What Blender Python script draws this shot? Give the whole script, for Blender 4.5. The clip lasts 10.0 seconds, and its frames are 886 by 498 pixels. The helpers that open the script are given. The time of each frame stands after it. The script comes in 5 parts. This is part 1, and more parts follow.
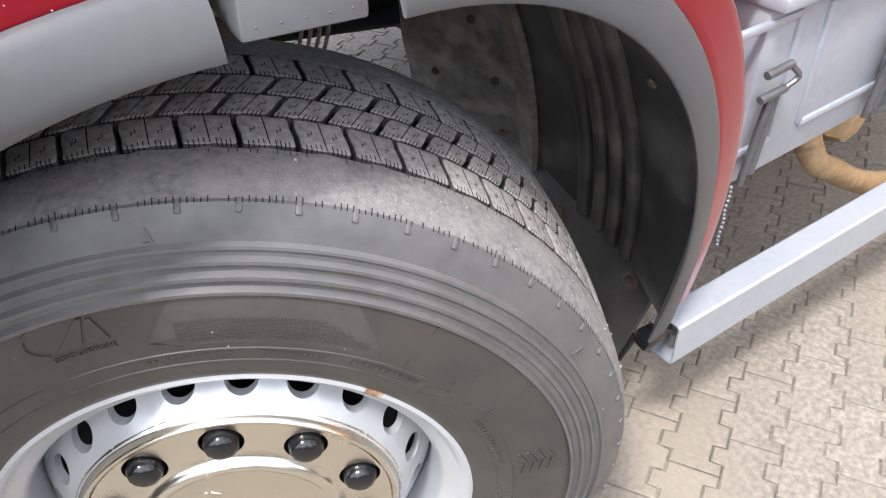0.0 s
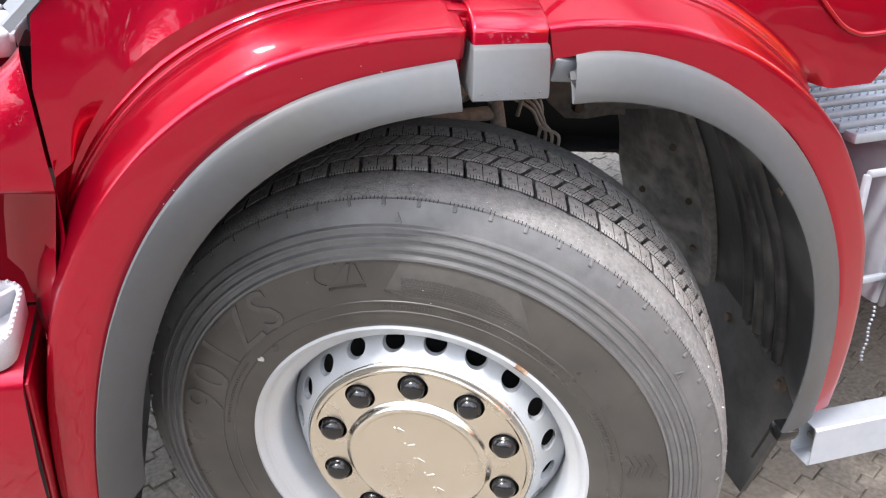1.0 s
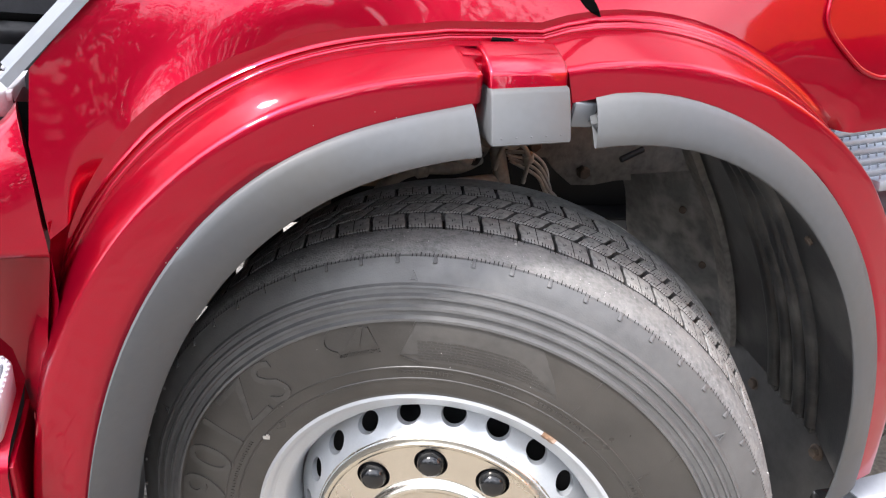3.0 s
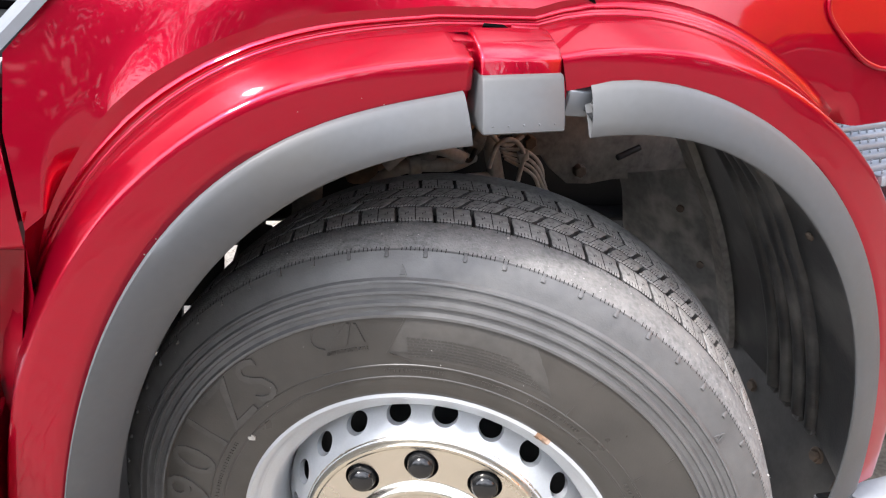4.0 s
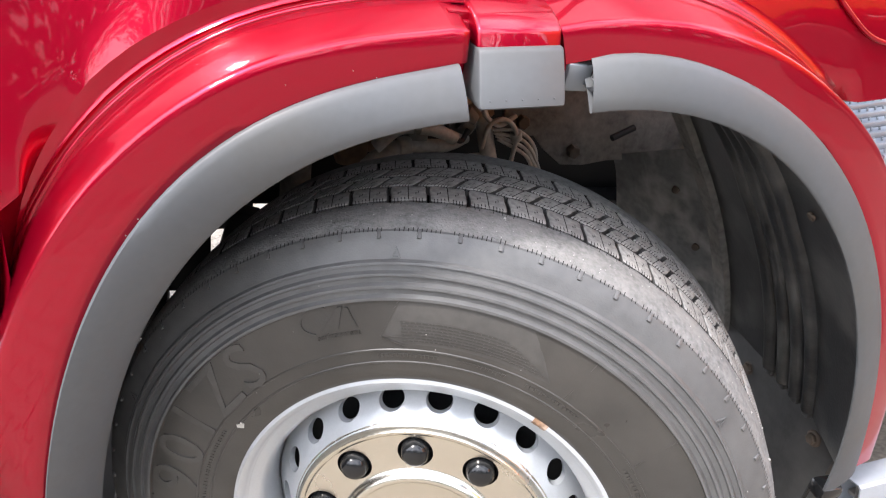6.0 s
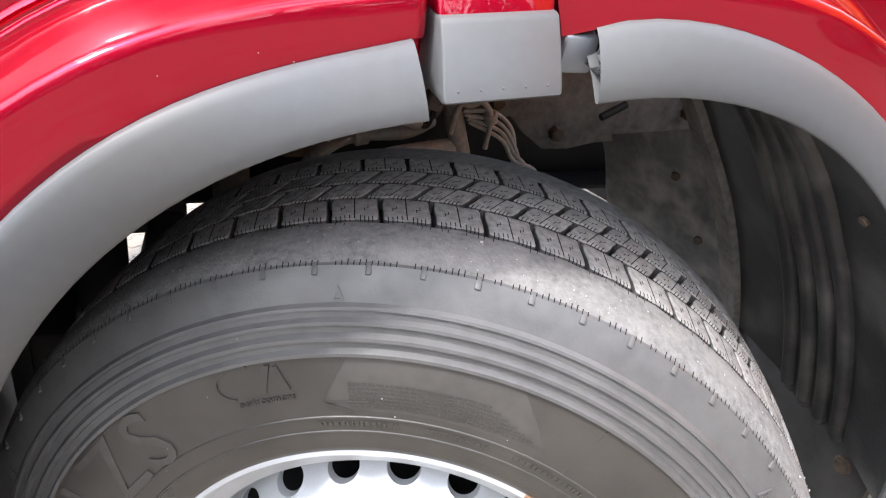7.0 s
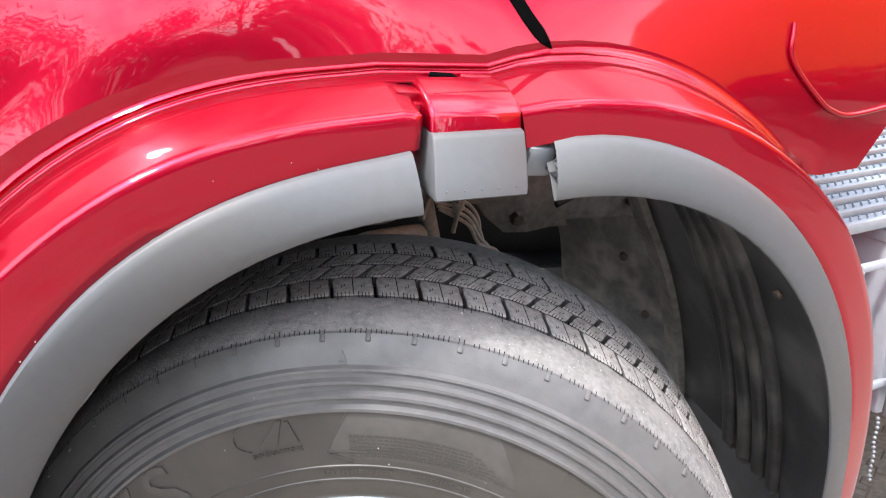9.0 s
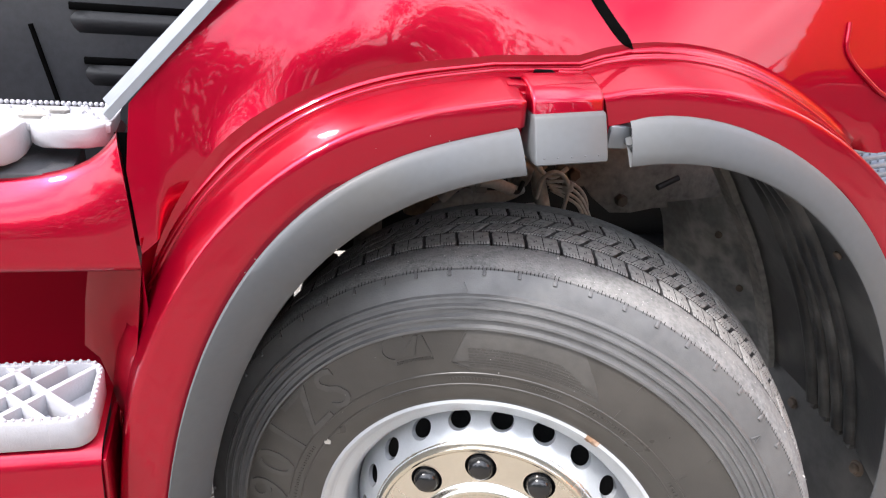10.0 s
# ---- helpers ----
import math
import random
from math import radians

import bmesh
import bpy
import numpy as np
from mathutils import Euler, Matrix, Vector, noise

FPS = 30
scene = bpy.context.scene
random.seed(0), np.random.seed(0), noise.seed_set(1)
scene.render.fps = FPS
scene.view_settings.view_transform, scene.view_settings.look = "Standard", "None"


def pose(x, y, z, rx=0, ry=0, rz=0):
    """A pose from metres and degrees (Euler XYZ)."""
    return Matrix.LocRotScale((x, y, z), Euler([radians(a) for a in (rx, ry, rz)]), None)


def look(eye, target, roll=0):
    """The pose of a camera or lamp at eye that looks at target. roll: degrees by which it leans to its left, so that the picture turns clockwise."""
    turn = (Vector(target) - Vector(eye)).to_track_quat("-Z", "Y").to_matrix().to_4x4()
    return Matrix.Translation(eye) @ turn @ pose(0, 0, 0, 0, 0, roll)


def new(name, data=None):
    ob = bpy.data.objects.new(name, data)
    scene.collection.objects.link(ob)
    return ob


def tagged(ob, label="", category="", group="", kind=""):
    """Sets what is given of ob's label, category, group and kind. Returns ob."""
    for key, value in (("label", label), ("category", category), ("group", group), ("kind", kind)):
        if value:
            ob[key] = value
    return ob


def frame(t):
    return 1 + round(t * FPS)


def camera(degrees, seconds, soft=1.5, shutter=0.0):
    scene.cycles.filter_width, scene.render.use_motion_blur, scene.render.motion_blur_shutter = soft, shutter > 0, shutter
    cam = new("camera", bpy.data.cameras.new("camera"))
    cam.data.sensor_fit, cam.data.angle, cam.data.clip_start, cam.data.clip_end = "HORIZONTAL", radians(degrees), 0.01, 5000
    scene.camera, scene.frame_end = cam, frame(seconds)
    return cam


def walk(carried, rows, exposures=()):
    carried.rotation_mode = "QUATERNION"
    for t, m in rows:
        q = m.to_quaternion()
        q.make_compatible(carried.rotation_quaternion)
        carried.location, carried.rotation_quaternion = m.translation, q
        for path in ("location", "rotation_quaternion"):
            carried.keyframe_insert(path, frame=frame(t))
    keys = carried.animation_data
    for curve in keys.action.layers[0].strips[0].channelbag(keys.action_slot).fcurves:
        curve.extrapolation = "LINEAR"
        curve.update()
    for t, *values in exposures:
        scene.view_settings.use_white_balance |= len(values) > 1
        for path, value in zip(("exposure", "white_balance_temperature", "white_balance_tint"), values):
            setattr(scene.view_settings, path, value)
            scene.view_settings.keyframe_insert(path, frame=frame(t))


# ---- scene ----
# ---------------------------------------------------------------- camera
def aim(x, y, z, yaw, pitch, roll):
    return pose(x, y, z, 90 + pitch, 0, yaw) @ pose(0, 0, 0, 0, 0, roll)


cam = camera(59.34, 10.0, soft=1.2)
PATH = [
    (0.0, aim(-0.1511, -0.7113, 1.4413, -35.01, -38.59, -1.76)),
    (0.5, aim(-0.2765, -0.9296, 1.4555, -25.75, -33.07, -0.86)),
    (1.0, aim(-0.2512, -1.1236, 1.5017, -14.75, -27.19, -2.02)),
    (1.5, aim(-0.2840, -1.0914, 1.4810, -14.33, -24.16, -3.06)),
    (2.0, aim(-0.2905, -1.0938, 1.4725, -14.69, -22.34, -3.53)),
    (2.5, aim(-0.2872, -1.0875, 1.4498, -15.38, -21.15, -3.56)),
    (4.0, aim(-0.2628, -1.0540, 1.4043, -15.94, -20.02, -3.19)),
    (4.5, aim(-0.2639, -1.0485, 1.3875, -15.90, -19.94, -2.96)),
    (5.0, aim(-0.2702, -1.0494, 1.3872, -15.89, -20.09, -2.82)),
    (6.5, aim(-0.2458, -0.9552, 1.3857, -17.66, -22.14, -3.56)),
    (7.0, aim(-0.1679, -0.7789, 1.3573, -18.76, -23.59, -3.87)),
    (7.5, aim(-0.0925, -0.5533, 1.3646, -22.13, -26.19, -2.41)),
    (8.0, aim(-0.0639, -0.5222, 1.3643, -28.11, -29.70, -1.32)),
    (8.5, aim(-0.1108, -0.6230, 1.3966, -30.48, -24.21, -2.66)),
    (9.0, aim(-0.2490, -0.9029, 1.4099, -22.57, -17.91, -2.86)),
    (9.5, aim(-0.3414, -1.0829, 1.4220, -13.23, -16.90, -1.91)),
    (10.0, aim(-0.3228, -1.1733, 1.4257, -12.94, -17.11, -4.69)),
]
EXPOSURES = [(t, e, 6250, 13) for t, e in ((0.0, 1.40), (1.0, 1.62), (2.5, 1.66), (6.5, 1.74), (7.0, 1.82), (7.5, 2.12), (8.0, 2.24), (8.5, 2.06), (9.0, 1.86), (10.0, 1.72))]
walk(cam, PATH, EXPOSURES)

# ---------------------------------------------------------------- light
SUN_ELEV, SUN_AZ = 60.0, 241.6      # azimuth clockwise from +y
world = bpy.data.worlds.new("sky")
scene.world = world
world.use_nodes = True
wn = world.node_tree.nodes
wl = world.node_tree.links
sky = wn.new("ShaderNodeTexSky")
sky.sky_type = "NISHITA"
sky.sun_disc = False
sky.sun_elevation = radians(SUN_ELEV)
sky.sun_rotation = radians(SUN_AZ)
sky.dust_density = 3.0
wn["Background"].inputs["Strength"].default_value = 0.12
# broken cloud over the sky
tc = wn.new("ShaderNodeTexCoord")
cn = wn.new("ShaderNodeTexNoise")
cn.inputs["Scale"].default_value = 2.6
cn.inputs["Detail"].default_value = 7.0
cn.inputs["Roughness"].default_value = 0.55
cr = wn.new("ShaderNodeValToRGB")
cr.color_ramp.elements[0].position = 0.40
cr.color_ramp.elements[1].position = 0.58
cm = wn.new("ShaderNodeMix")
cm.data_type = "RGBA"
cm.inputs["B"].default_value = (16.0, 16.4, 17.2, 1)
wl.new(tc.outputs["Generated"], cn.inputs["Vector"])
wl.new(cn.outputs["Fac"], cr.inputs["Fac"])
wl.new(cr.outputs["Color"], cm.inputs["Factor"])
wl.new(sky.outputs["Color"], cm.inputs["A"])
wl.new(cm.outputs["Result"], wn["Background"].inputs["Color"])
sun = new("sun", bpy.data.lights.new("sun", "SUN"))
sun.data.energy = 1.9
sun.data.angle = radians(7.0)
sun.data.color = (1.0, 0.96, 0.9)
_a, _e = radians(SUN_AZ), radians(SUN_ELEV)
SUN_DIR = Vector((math.sin(_a) * math.cos(_e), math.cos(_a) * math.cos(_e), math.sin(_e)))
sun.matrix_world = look(SUN_DIR * 20, (0, 0, 0))


# ---------------------------------------------------------------- materials
def material(name, color, rough=0.5, metal=0.0, coat=0.0, grain=0.0, grain_scale=60.0, stain=0.0, stain_scale=4.0,
             stain_color=(0.3, 0.27, 0.22), bump=0.0, bump_scale=200.0, random_value=0.0, spec=0.5, rough_var=0.0, in_world=False):
    """Principled paint with fine grain, larger stains and relief, in object space."""
    m = bpy.data.materials.new(name)
    m.use_nodes = True
    n, l = m.node_tree.nodes, m.node_tree.links
    p = n["Principled BSDF"]
    p.inputs["Roughness"].default_value = rough
    p.inputs["Metallic"].default_value = metal
    p.inputs["Coat Weight"].default_value = coat
    p.inputs["Coat Roughness"].default_value = 0.015
    p.inputs["Specular IOR Level"].default_value = spec
    co = n.new("ShaderNodeTexCoord")
    where = n.new("ShaderNodeNewGeometry").outputs["Position"] if in_world else co.outputs["Object"]
    base = n.new("ShaderNodeRGB")
    base.outputs[0].default_value = (*color, 1)
    out = base.outputs[0]

    def noise_tex(scale, detail):
        t = n.new("ShaderNodeTexNoise")
        t.inputs["Scale"].default_value = scale
        t.inputs["Detail"].default_value = detail
        l.new(where, t.inputs["Vector"])
        return t.outputs["Fac"]

    def mixed(a, fac, b, mode="MIX"):
        x = n.new("ShaderNodeMix")
        x.data_type, x.blend_type = "RGBA", mode
        l.new(a, x.inputs["A"])
        if isinstance(b, tuple):
            x.inputs["B"].default_value = (*b, 1)
        else:
            l.new(b, x.inputs["B"])
        if isinstance(fac, float):
            x.inputs["Factor"].default_value = fac
        else:
            l.new(fac, x.inputs["Factor"])
        return x.outputs["Result"]

    def ramp(v, lo, hi, a=0.0, b=1.0):
        r = n.new("ShaderNodeMapRange")
        for k, val in zip(("From Min", "From Max", "To Min", "To Max"), (lo, hi, a, b)):
            r.inputs[k].default_value = val
        l.new(v, r.inputs["Value"])
        return r.outputs["Result"]

    if grain:
        v = ramp(noise_tex(grain_scale, 6), 0.3, 0.7, 1 - grain, 1 + grain)
        g = n.new("ShaderNodeCombineColor")
        for k in range(3):
            l.new(v, g.inputs[k])
        out = mixed(out, 1.0, g.outputs["Color"], "MULTIPLY")
    if stain:
        out = mixed(out, ramp(noise_tex(stain_scale, 8), 0.45, 0.72, 0.0, stain), stain_color)
    if random_value:
        oi = n.new("ShaderNodeObjectInfo")
        v = ramp(oi.outputs["Random"], 0, 1, 1 - random_value, 1 + random_value)
        g = n.new("ShaderNodeCombineColor")
        for k in range(3):
            l.new(v, g.inputs[k])
        out = mixed(out, 1.0, g.outputs["Color"], "MULTIPLY")
    l.new(out, p.inputs["Base Color"])
    if rough_var:
        l.new(ramp(noise_tex(stain_scale * 2.3, 6), 0.3, 0.7, max(0.02, rough - rough_var), min(1, rough + rough_var)), p.inputs["Roughness"])
    if bump:
        b = n.new("ShaderNodeBump")
        b.inputs["Strength"].default_value = min(1.0, bump)
        b.inputs["Distance"].default_value = 0.002
        l.new(noise_tex(bump_scale, 5), b.inputs["Height"])
        l.new(b.outputs["Normal"], p.inputs["Normal"])
    return m


RED = material("red_paint", (0.355, 0.0006, 0.018), 0.33, 0.80, coat=0.82, grain=0.04, grain_scale=900, spec=0.2)
TRIM = material("grey_plastic", (0.077, 0.082, 0.088), 0.50, spec=0.4, grain=0.04, grain_scale=90, stain=0.6, stain_scale=2.6, stain_color=(0.084, 0.077, 0.064), bump=0.06, bump_scale=1500, rough_var=0.06)
RUBBER = material("tyre_rubber", (0.082, 0.081, 0.080), 0.42, grain=0.12, grain_scale=50, stain=0.4, stain_scale=9, stain_color=(0.125, 0.122, 0.118), bump=0.2, bump_scale=400, rough_var=0.1)
BAND = material("brown_sidewall_rubber", (0.037, 0.0345, 0.031), 0.36, grain=0.12, grain_scale=30, stain=0.35, stain_scale=7, stain_color=(0.085, 0.076, 0.066), bump=0.12, bump_scale=300, rough_var=0.1)
SHOULDER = material("dusty_shoulder_rubber", (0.150, 0.147, 0.142), 0.85, grain=0.3, grain_scale=130, stain=0.75, stain_scale=22, stain_color=(0.215, 0.208, 0.196), bump=0.7, bump_scale=300)
TREAD = material("tread_rubber", (0.212, 0.206, 0.196), 0.82, grain=0.25, grain_scale=120, stain=0.65, stain_scale=60, stain_color=(0.32, 0.305, 0.285), bump=0.8, bump_scale=400, random_value=0.14)
RED.node_tree.nodes["Principled BSDF"].inputs["Coat Roughness"].default_value = 0.03
RED.node_tree.nodes["Principled BSDF"].inputs["Coat IOR"].default_value = 1.47
VOID = material("dark_gap", (0.0025, 0.0025, 0.0025), 0.9, grain=0.2, spec=0.0)
# same rubber as the tread, darkened: groove shade is put into the colour
GROOVE = material("groove_shade_rubber", (0.022, 0.0213, 0.0205), 0.9, grain=0.2, spec=0.1)
RIM = material("silver_paint", (0.46, 0.48, 0.50), 0.32, 0.35, coat=0.25, grain=0.03, grain_scale=300, stain=0.25, stain_scale=9, stain_color=(0.4, 0.37, 0.32))
STEEL = material("stainless_steel", (0.68, 0.64, 0.56), 0.25, 1.0, grain=0.02, stain=0.16, stain_scale=7, stain_color=(0.50, 0.46, 0.38), rough_var=0.04)
BLACK = material("black_plastic", (0.007, 0.0073, 0.008), 0.2, grain=0.1, stain=0.15, stain_scale=60, stain_color=(0.03, 0.029, 0.027))
LINER = material("liner_plastic", (0.021, 0.022, 0.0235), 0.38, spec=0.35, grain=0.25, grain_scale=50, stain=0.65, stain_scale=9, stain_color=(0.13, 0.128, 0.12), bump=0.3, bump_scale=200)
DIRTY = material("dirty_steel", (0.145, 0.139, 0.129), 0.8, grain=0.3, grain_scale=60, stain=0.7, stain_scale=11, stain_color=(0.27, 0.25, 0.222), bump=0.6, bump_scale=120)
RUST = material("rusty_iron", (0.28, 0.18, 0.11), 0.85, grain=0.35, grain_scale=50, stain=0.6, stain_scale=14, stain_color=(0.13, 0.095, 0.065), bump=0.8, bump_scale=120)
IRON = material("dull_iron", (0.085, 0.062, 0.045), 0.8, grain=0.35, grain_scale=50, stain=0.6, stain_scale=20, stain_color=(0.05, 0.045, 0.04), bump=0.6, bump_scale=120)
HOSE = material("dusty_hose", (0.36, 0.345, 0.315), 0.7, grain=0.2, grain_scale=80, stain=0.5, stain_scale=20, stain_color=(0.42, 0.39, 0.35))
WHITE = material("white_coating", (0.36, 0.36, 0.385), 0.45, grain=0.04, stain=0.25, stain_scale=12, stain_color=(0.45, 0.44, 0.43), bump=0.3, bump_scale=300)
RAIL = material("rail_aluminium", (0.34, 0.37, 0.41), 0.45, 0.25, grain=0.04, stain=0.2, stain_scale=7, stain_color=(0.5, 0.5, 0.49))
CATWALK = material("catwalk_aluminium", (0.27, 0.30, 0.33), 0.42, 0.5, grain=0.08, stain=0.3, stain_scale=9, stain_color=(0.2, 0.2, 0.19))
SHEET = material("stained_rubber_sheet", (0.115, 0.115, 0.113), 0.55, grain=0.3, grain_scale=40, stain=0.9, stain_scale=11, stain_color=(0.36, 0.345, 0.32), bump=0.4, bump_scale=60)
GREYBOX = material("grey_box_paint", (0.27, 0.292, 0.325), 0.5, 0.1, grain=0.05, stain=0.3, stain_scale=6, stain_color=(0.38, 0.38, 0.37), bump=0.1)
# near-black: shade inside and under the truck is put into this colour
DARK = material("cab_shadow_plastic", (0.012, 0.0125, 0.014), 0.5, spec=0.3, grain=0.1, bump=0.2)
PAVER = material("concrete_paver", (0.205, 0.184, 0.152), 0.88, grain=0.3, grain_scale=70, stain=0.8, stain_scale=1.7, stain_color=(0.245, 0.212, 0.165), bump=0.8, bump_scale=130, random_value=0.07, in_world=True)
JOINT = material("sand_joint", (0.165, 0.147, 0.118), 0.95, grain=0.4, grain_scale=80, stain=0.9, stain_scale=3, stain_color=(0.07, 0.062, 0.05), in_world=True)
TAN = material("tan_plastic", (0.36, 0.24, 0.12), 0.6, grain=0.2, stain=0.5, stain_scale=20, stain_color=(0.15, 0.1, 0.06))
SPECK = material("pale_grit", (0.36, 0.35, 0.33), 0.9, grain=0.3)
ASPHALT = material("asphalt", (0.05, 0.049, 0.047), 0.9, grain=0.4, grain_scale=80, stain=0.4, stain_scale=0.7, stain_color=(0.08, 0.077, 0.07), bump=0.7, bump_scale=90, in_world=True)
WELL = material("step_well_plastic", (0.040, 0.042, 0.046), 0.5, grain=0.15, grain_scale=70, stain=0.5, stain_scale=6, stain_color=(0.065, 0.066, 0.068), bump=0.3, bump_scale=300)
LETTER = material("worn_raised_rubber", (0.052, 0.049, 0.045), 0.5, grain=0.15, grain_scale=60, stain=0.4, stain_scale=14, stain_color=(0.08, 0.074, 0.066), bump=0.15, bump_scale=300)
CLASP = material("clasp_steel", (0.105, 0.11, 0.118), 0.42, 0.4, grain=0.1, stain=0.4, stain_scale=40, stain_color=(0.06, 0.058, 0.055))
BRACKET = material("grey_bracket_paint", (0.165, 0.178, 0.196), 0.4, 0.2, grain=0.06, stain=0.4, stain_scale=30, stain_color=(0.11, 0.11, 0.108))
# less dusty than the block tops, with groove shade put into the colour
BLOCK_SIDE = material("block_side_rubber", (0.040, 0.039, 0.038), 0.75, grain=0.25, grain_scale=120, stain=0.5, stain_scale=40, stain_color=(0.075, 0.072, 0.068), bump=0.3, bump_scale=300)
FLAP = material("dusty_flap_rubber", (0.032, 0.032, 0.032), 0.6, grain=0.25, grain_scale=50, stain=0.7, stain_scale=8, stain_color=(0.085, 0.082, 0.076), bump=0.4, bump_scale=90)
CUT = material("cut_in_rubber", (0.010, 0.0098, 0.0095), 0.95, grain=0.2, spec=0.05)
SCRAP = material("pale_scrap", (0.42, 0.40, 0.36), 0.8, grain=0.2, grain_scale=300)
PEEL = material("rust_patch", (0.20, 0.115, 0.065), 0.8, grain=0.4, grain_scale=200, stain=0.5, stain_scale=60, stain_color=(0.6, 0.5, 0.4))


# ---------------------------------------------------------------- mesh tools
def add_mesh(name, verts, faces, mat, parent=None, label="", smooth=True, matrix=None, mats=None, face_mats=None, sharp=40):
    me = bpy.data.meshes.new(name)
    me.from_pydata([tuple(v) for v in verts], [], faces)
    for m in (mats or [mat]):
        me.materials.append(m)
    if face_mats:
        me.polygons.foreach_set("material_index", face_mats)
    bm = bmesh.new()
    bm.from_mesh(me)
    bmesh.ops.recalc_face_normals(bm, faces=bm.faces)
    bm.to_mesh(me)
    bm.free()
    if smooth:
        me.shade_smooth()
        me.set_sharp_from_angle(angle=radians(sharp))
    ob = new(name, me)
    if parent:
        ob.parent = parent
    if matrix:
        ob.matrix_basis = matrix
    if label:
        tagged(ob, label=label)
    return ob


def from_bm(name, bm, mat, parent=None, label="", matrix=None, smooth=True, mats=None, sharp=35):
    me = bpy.data.meshes.new(name)
    bmesh.ops.recalc_face_normals(bm, faces=bm.faces)
    bm.to_mesh(me)
    bm.free()
    for m in (mats or [mat]):
        me.materials.append(m)
    if smooth:
        me.shade_smooth()
        me.set_sharp_from_angle(angle=radians(sharp))
    ob = new(name, me)
    if parent:
        ob.parent = parent
    if matrix:
        ob.matrix_basis = matrix
    if label:
        tagged(ob, label=label)
    return ob


def strip_faces(n, m, closed_n=False, closed_m=False):
    """Quads of a grid of n rows of m points."""
    out = []
    for i in range(n if closed_n else n - 1):
        for j in range(m if closed_m else m - 1):
            a, b = i * m + j, i * m + (j + 1) % m
            c, d = ((i + 1) % n) * m + (j + 1) % m, ((i + 1) % n) * m + j
            out.append((a, b, c, d))
    return out


def loft(name, rows, mat, parent=None, label="", caps=False, closed=False, sharp=40):
    """A skin over rows of equally many points; closed: each row is a ring."""
    n, m = len(rows), len(rows[0])
    verts = [p for r in rows for p in r]
    faces = strip_faces(n, m, closed_m=closed)
    if caps:
        faces += [tuple(range(m)), tuple((n - 1) * m + j for j in range(m))]
    return add_mesh(name, verts, faces, mat, parent, label, sharp=sharp)


def bezier(q, n):
    out = []
    for i in range(n + 1):
        t = i / n
        out.append(tuple((1 - t) ** 3 * q[0][k] + 3 * (1 - t) ** 2 * t * q[1][k] + 3 * (1 - t) * t * t * q[2][k] + t ** 3 * q[3][k] for k in range(len(q[0]))))
    return out


def box_bm(size, bevel=0.004, segments=2):
    bm = bmesh.new()
    bmesh.ops.create_cube(bm, size=1.0, matrix=Matrix.Diagonal((*size, 1)))
    if bevel:
        bmesh.ops.bevel(bm, geom=bm.edges[:], offset=bevel, segments=segments, affect="EDGES", profile=0.5)
    return bm


def box(name, at, size, mat, parent=None, label="", bevel=0.004, rot=(0, 0, 0)):
    return from_bm(name, box_bm(size, bevel), mat, parent, label, matrix=pose(*at, *rot))


def revolve(name, profile, mat, steps=96, parent=None, label="", matrix=None, closed=False, sharp=40, mats=None, pick=None):
    """A ring round the local y axis from (radius, y) pairs."""
    rows = []
    for i in range(steps):
        a = 2 * math.pi * i / steps
        rows.append([(r * math.sin(a), y, r * math.cos(a)) for r, y in profile])
    m = len(profile)
    verts = [p for r in rows for p in r]
    fm = [pick(profile[j][0], profile[j][1]) for i in range(steps) for j in range(m if closed else m - 1)] if pick else None
    return add_mesh(name, verts, strip_faces(steps, m, closed_n=True, closed_m=closed), mat, parent, label, matrix=matrix, sharp=sharp, mats=mats, face_mats=fm)


def smooth_path(points, n):
    """Catmull-Rom through points, n steps a span."""
    p = [Vector(q) for q in points]
    p = [2 * p[0] - p[1]] + p + [2 * p[-1] - p[-2]]
    out = []
    for i in range(1, len(p) - 2):
        for k in range(n):
            t = k / n
            out.append(0.5 * (2 * p[i] + (p[i + 1] - p[i - 1]) * t + (2 * p[i - 1] - 5 * p[i] + 4 * p[i + 1] - p[i + 2]) * t * t + (3 * p[i] - p[i - 1] - 3 * p[i + 1] + p[i + 2]) * t ** 3))
    out.append(p[-2])
    return out


def tube(name, points, radius, mat, parent=None, label="", sides=12, n=8, ribs=0.0, rib_every=2):
    path = smooth_path(points, n) if len(points) > 2 else [Vector(q) for q in points]
    rows = []
    up = Vector((0.13, 0.4, 0.9)).normalized()
    for i, c in enumerate(path):
        d = (path[min(i + 1, len(path) - 1)] - path[max(i - 1, 0)]).normalized()
        a = d.cross(up).normalized()
        b = d.cross(a)
        r = radius + (ribs if ribs and i % rib_every == 0 else 0)
        rows.append([c + (a * math.cos(2 * math.pi * k / sides) + b * math.sin(2 * math.pi * k / sides)) * r for k in range(sides)])
    return loft(name, rows, mat, parent, label, caps=True, closed=True)


def rod(name, a, b, radius, mat, parent=None, label="", sides=16, bevel=0.15):
    a, b = Vector(a), Vector(b)
    d = (b - a)
    k = radius * bevel
    dn = d.normalized()
    u = dn.orthogonal().normalized()
    v = dn.cross(u)
    rows = []
    for pt, r in ((a, radius - k), (a + dn * k, radius), (b - dn * k, radius), (b, radius - k)):
        rows.append([pt + (u * math.cos(2 * math.pi * q / sides) + v * math.sin(2 * math.pi * q / sides)) * r for q in range(sides)])
    return loft(name, rows, mat, parent, label, caps=True, closed=True)


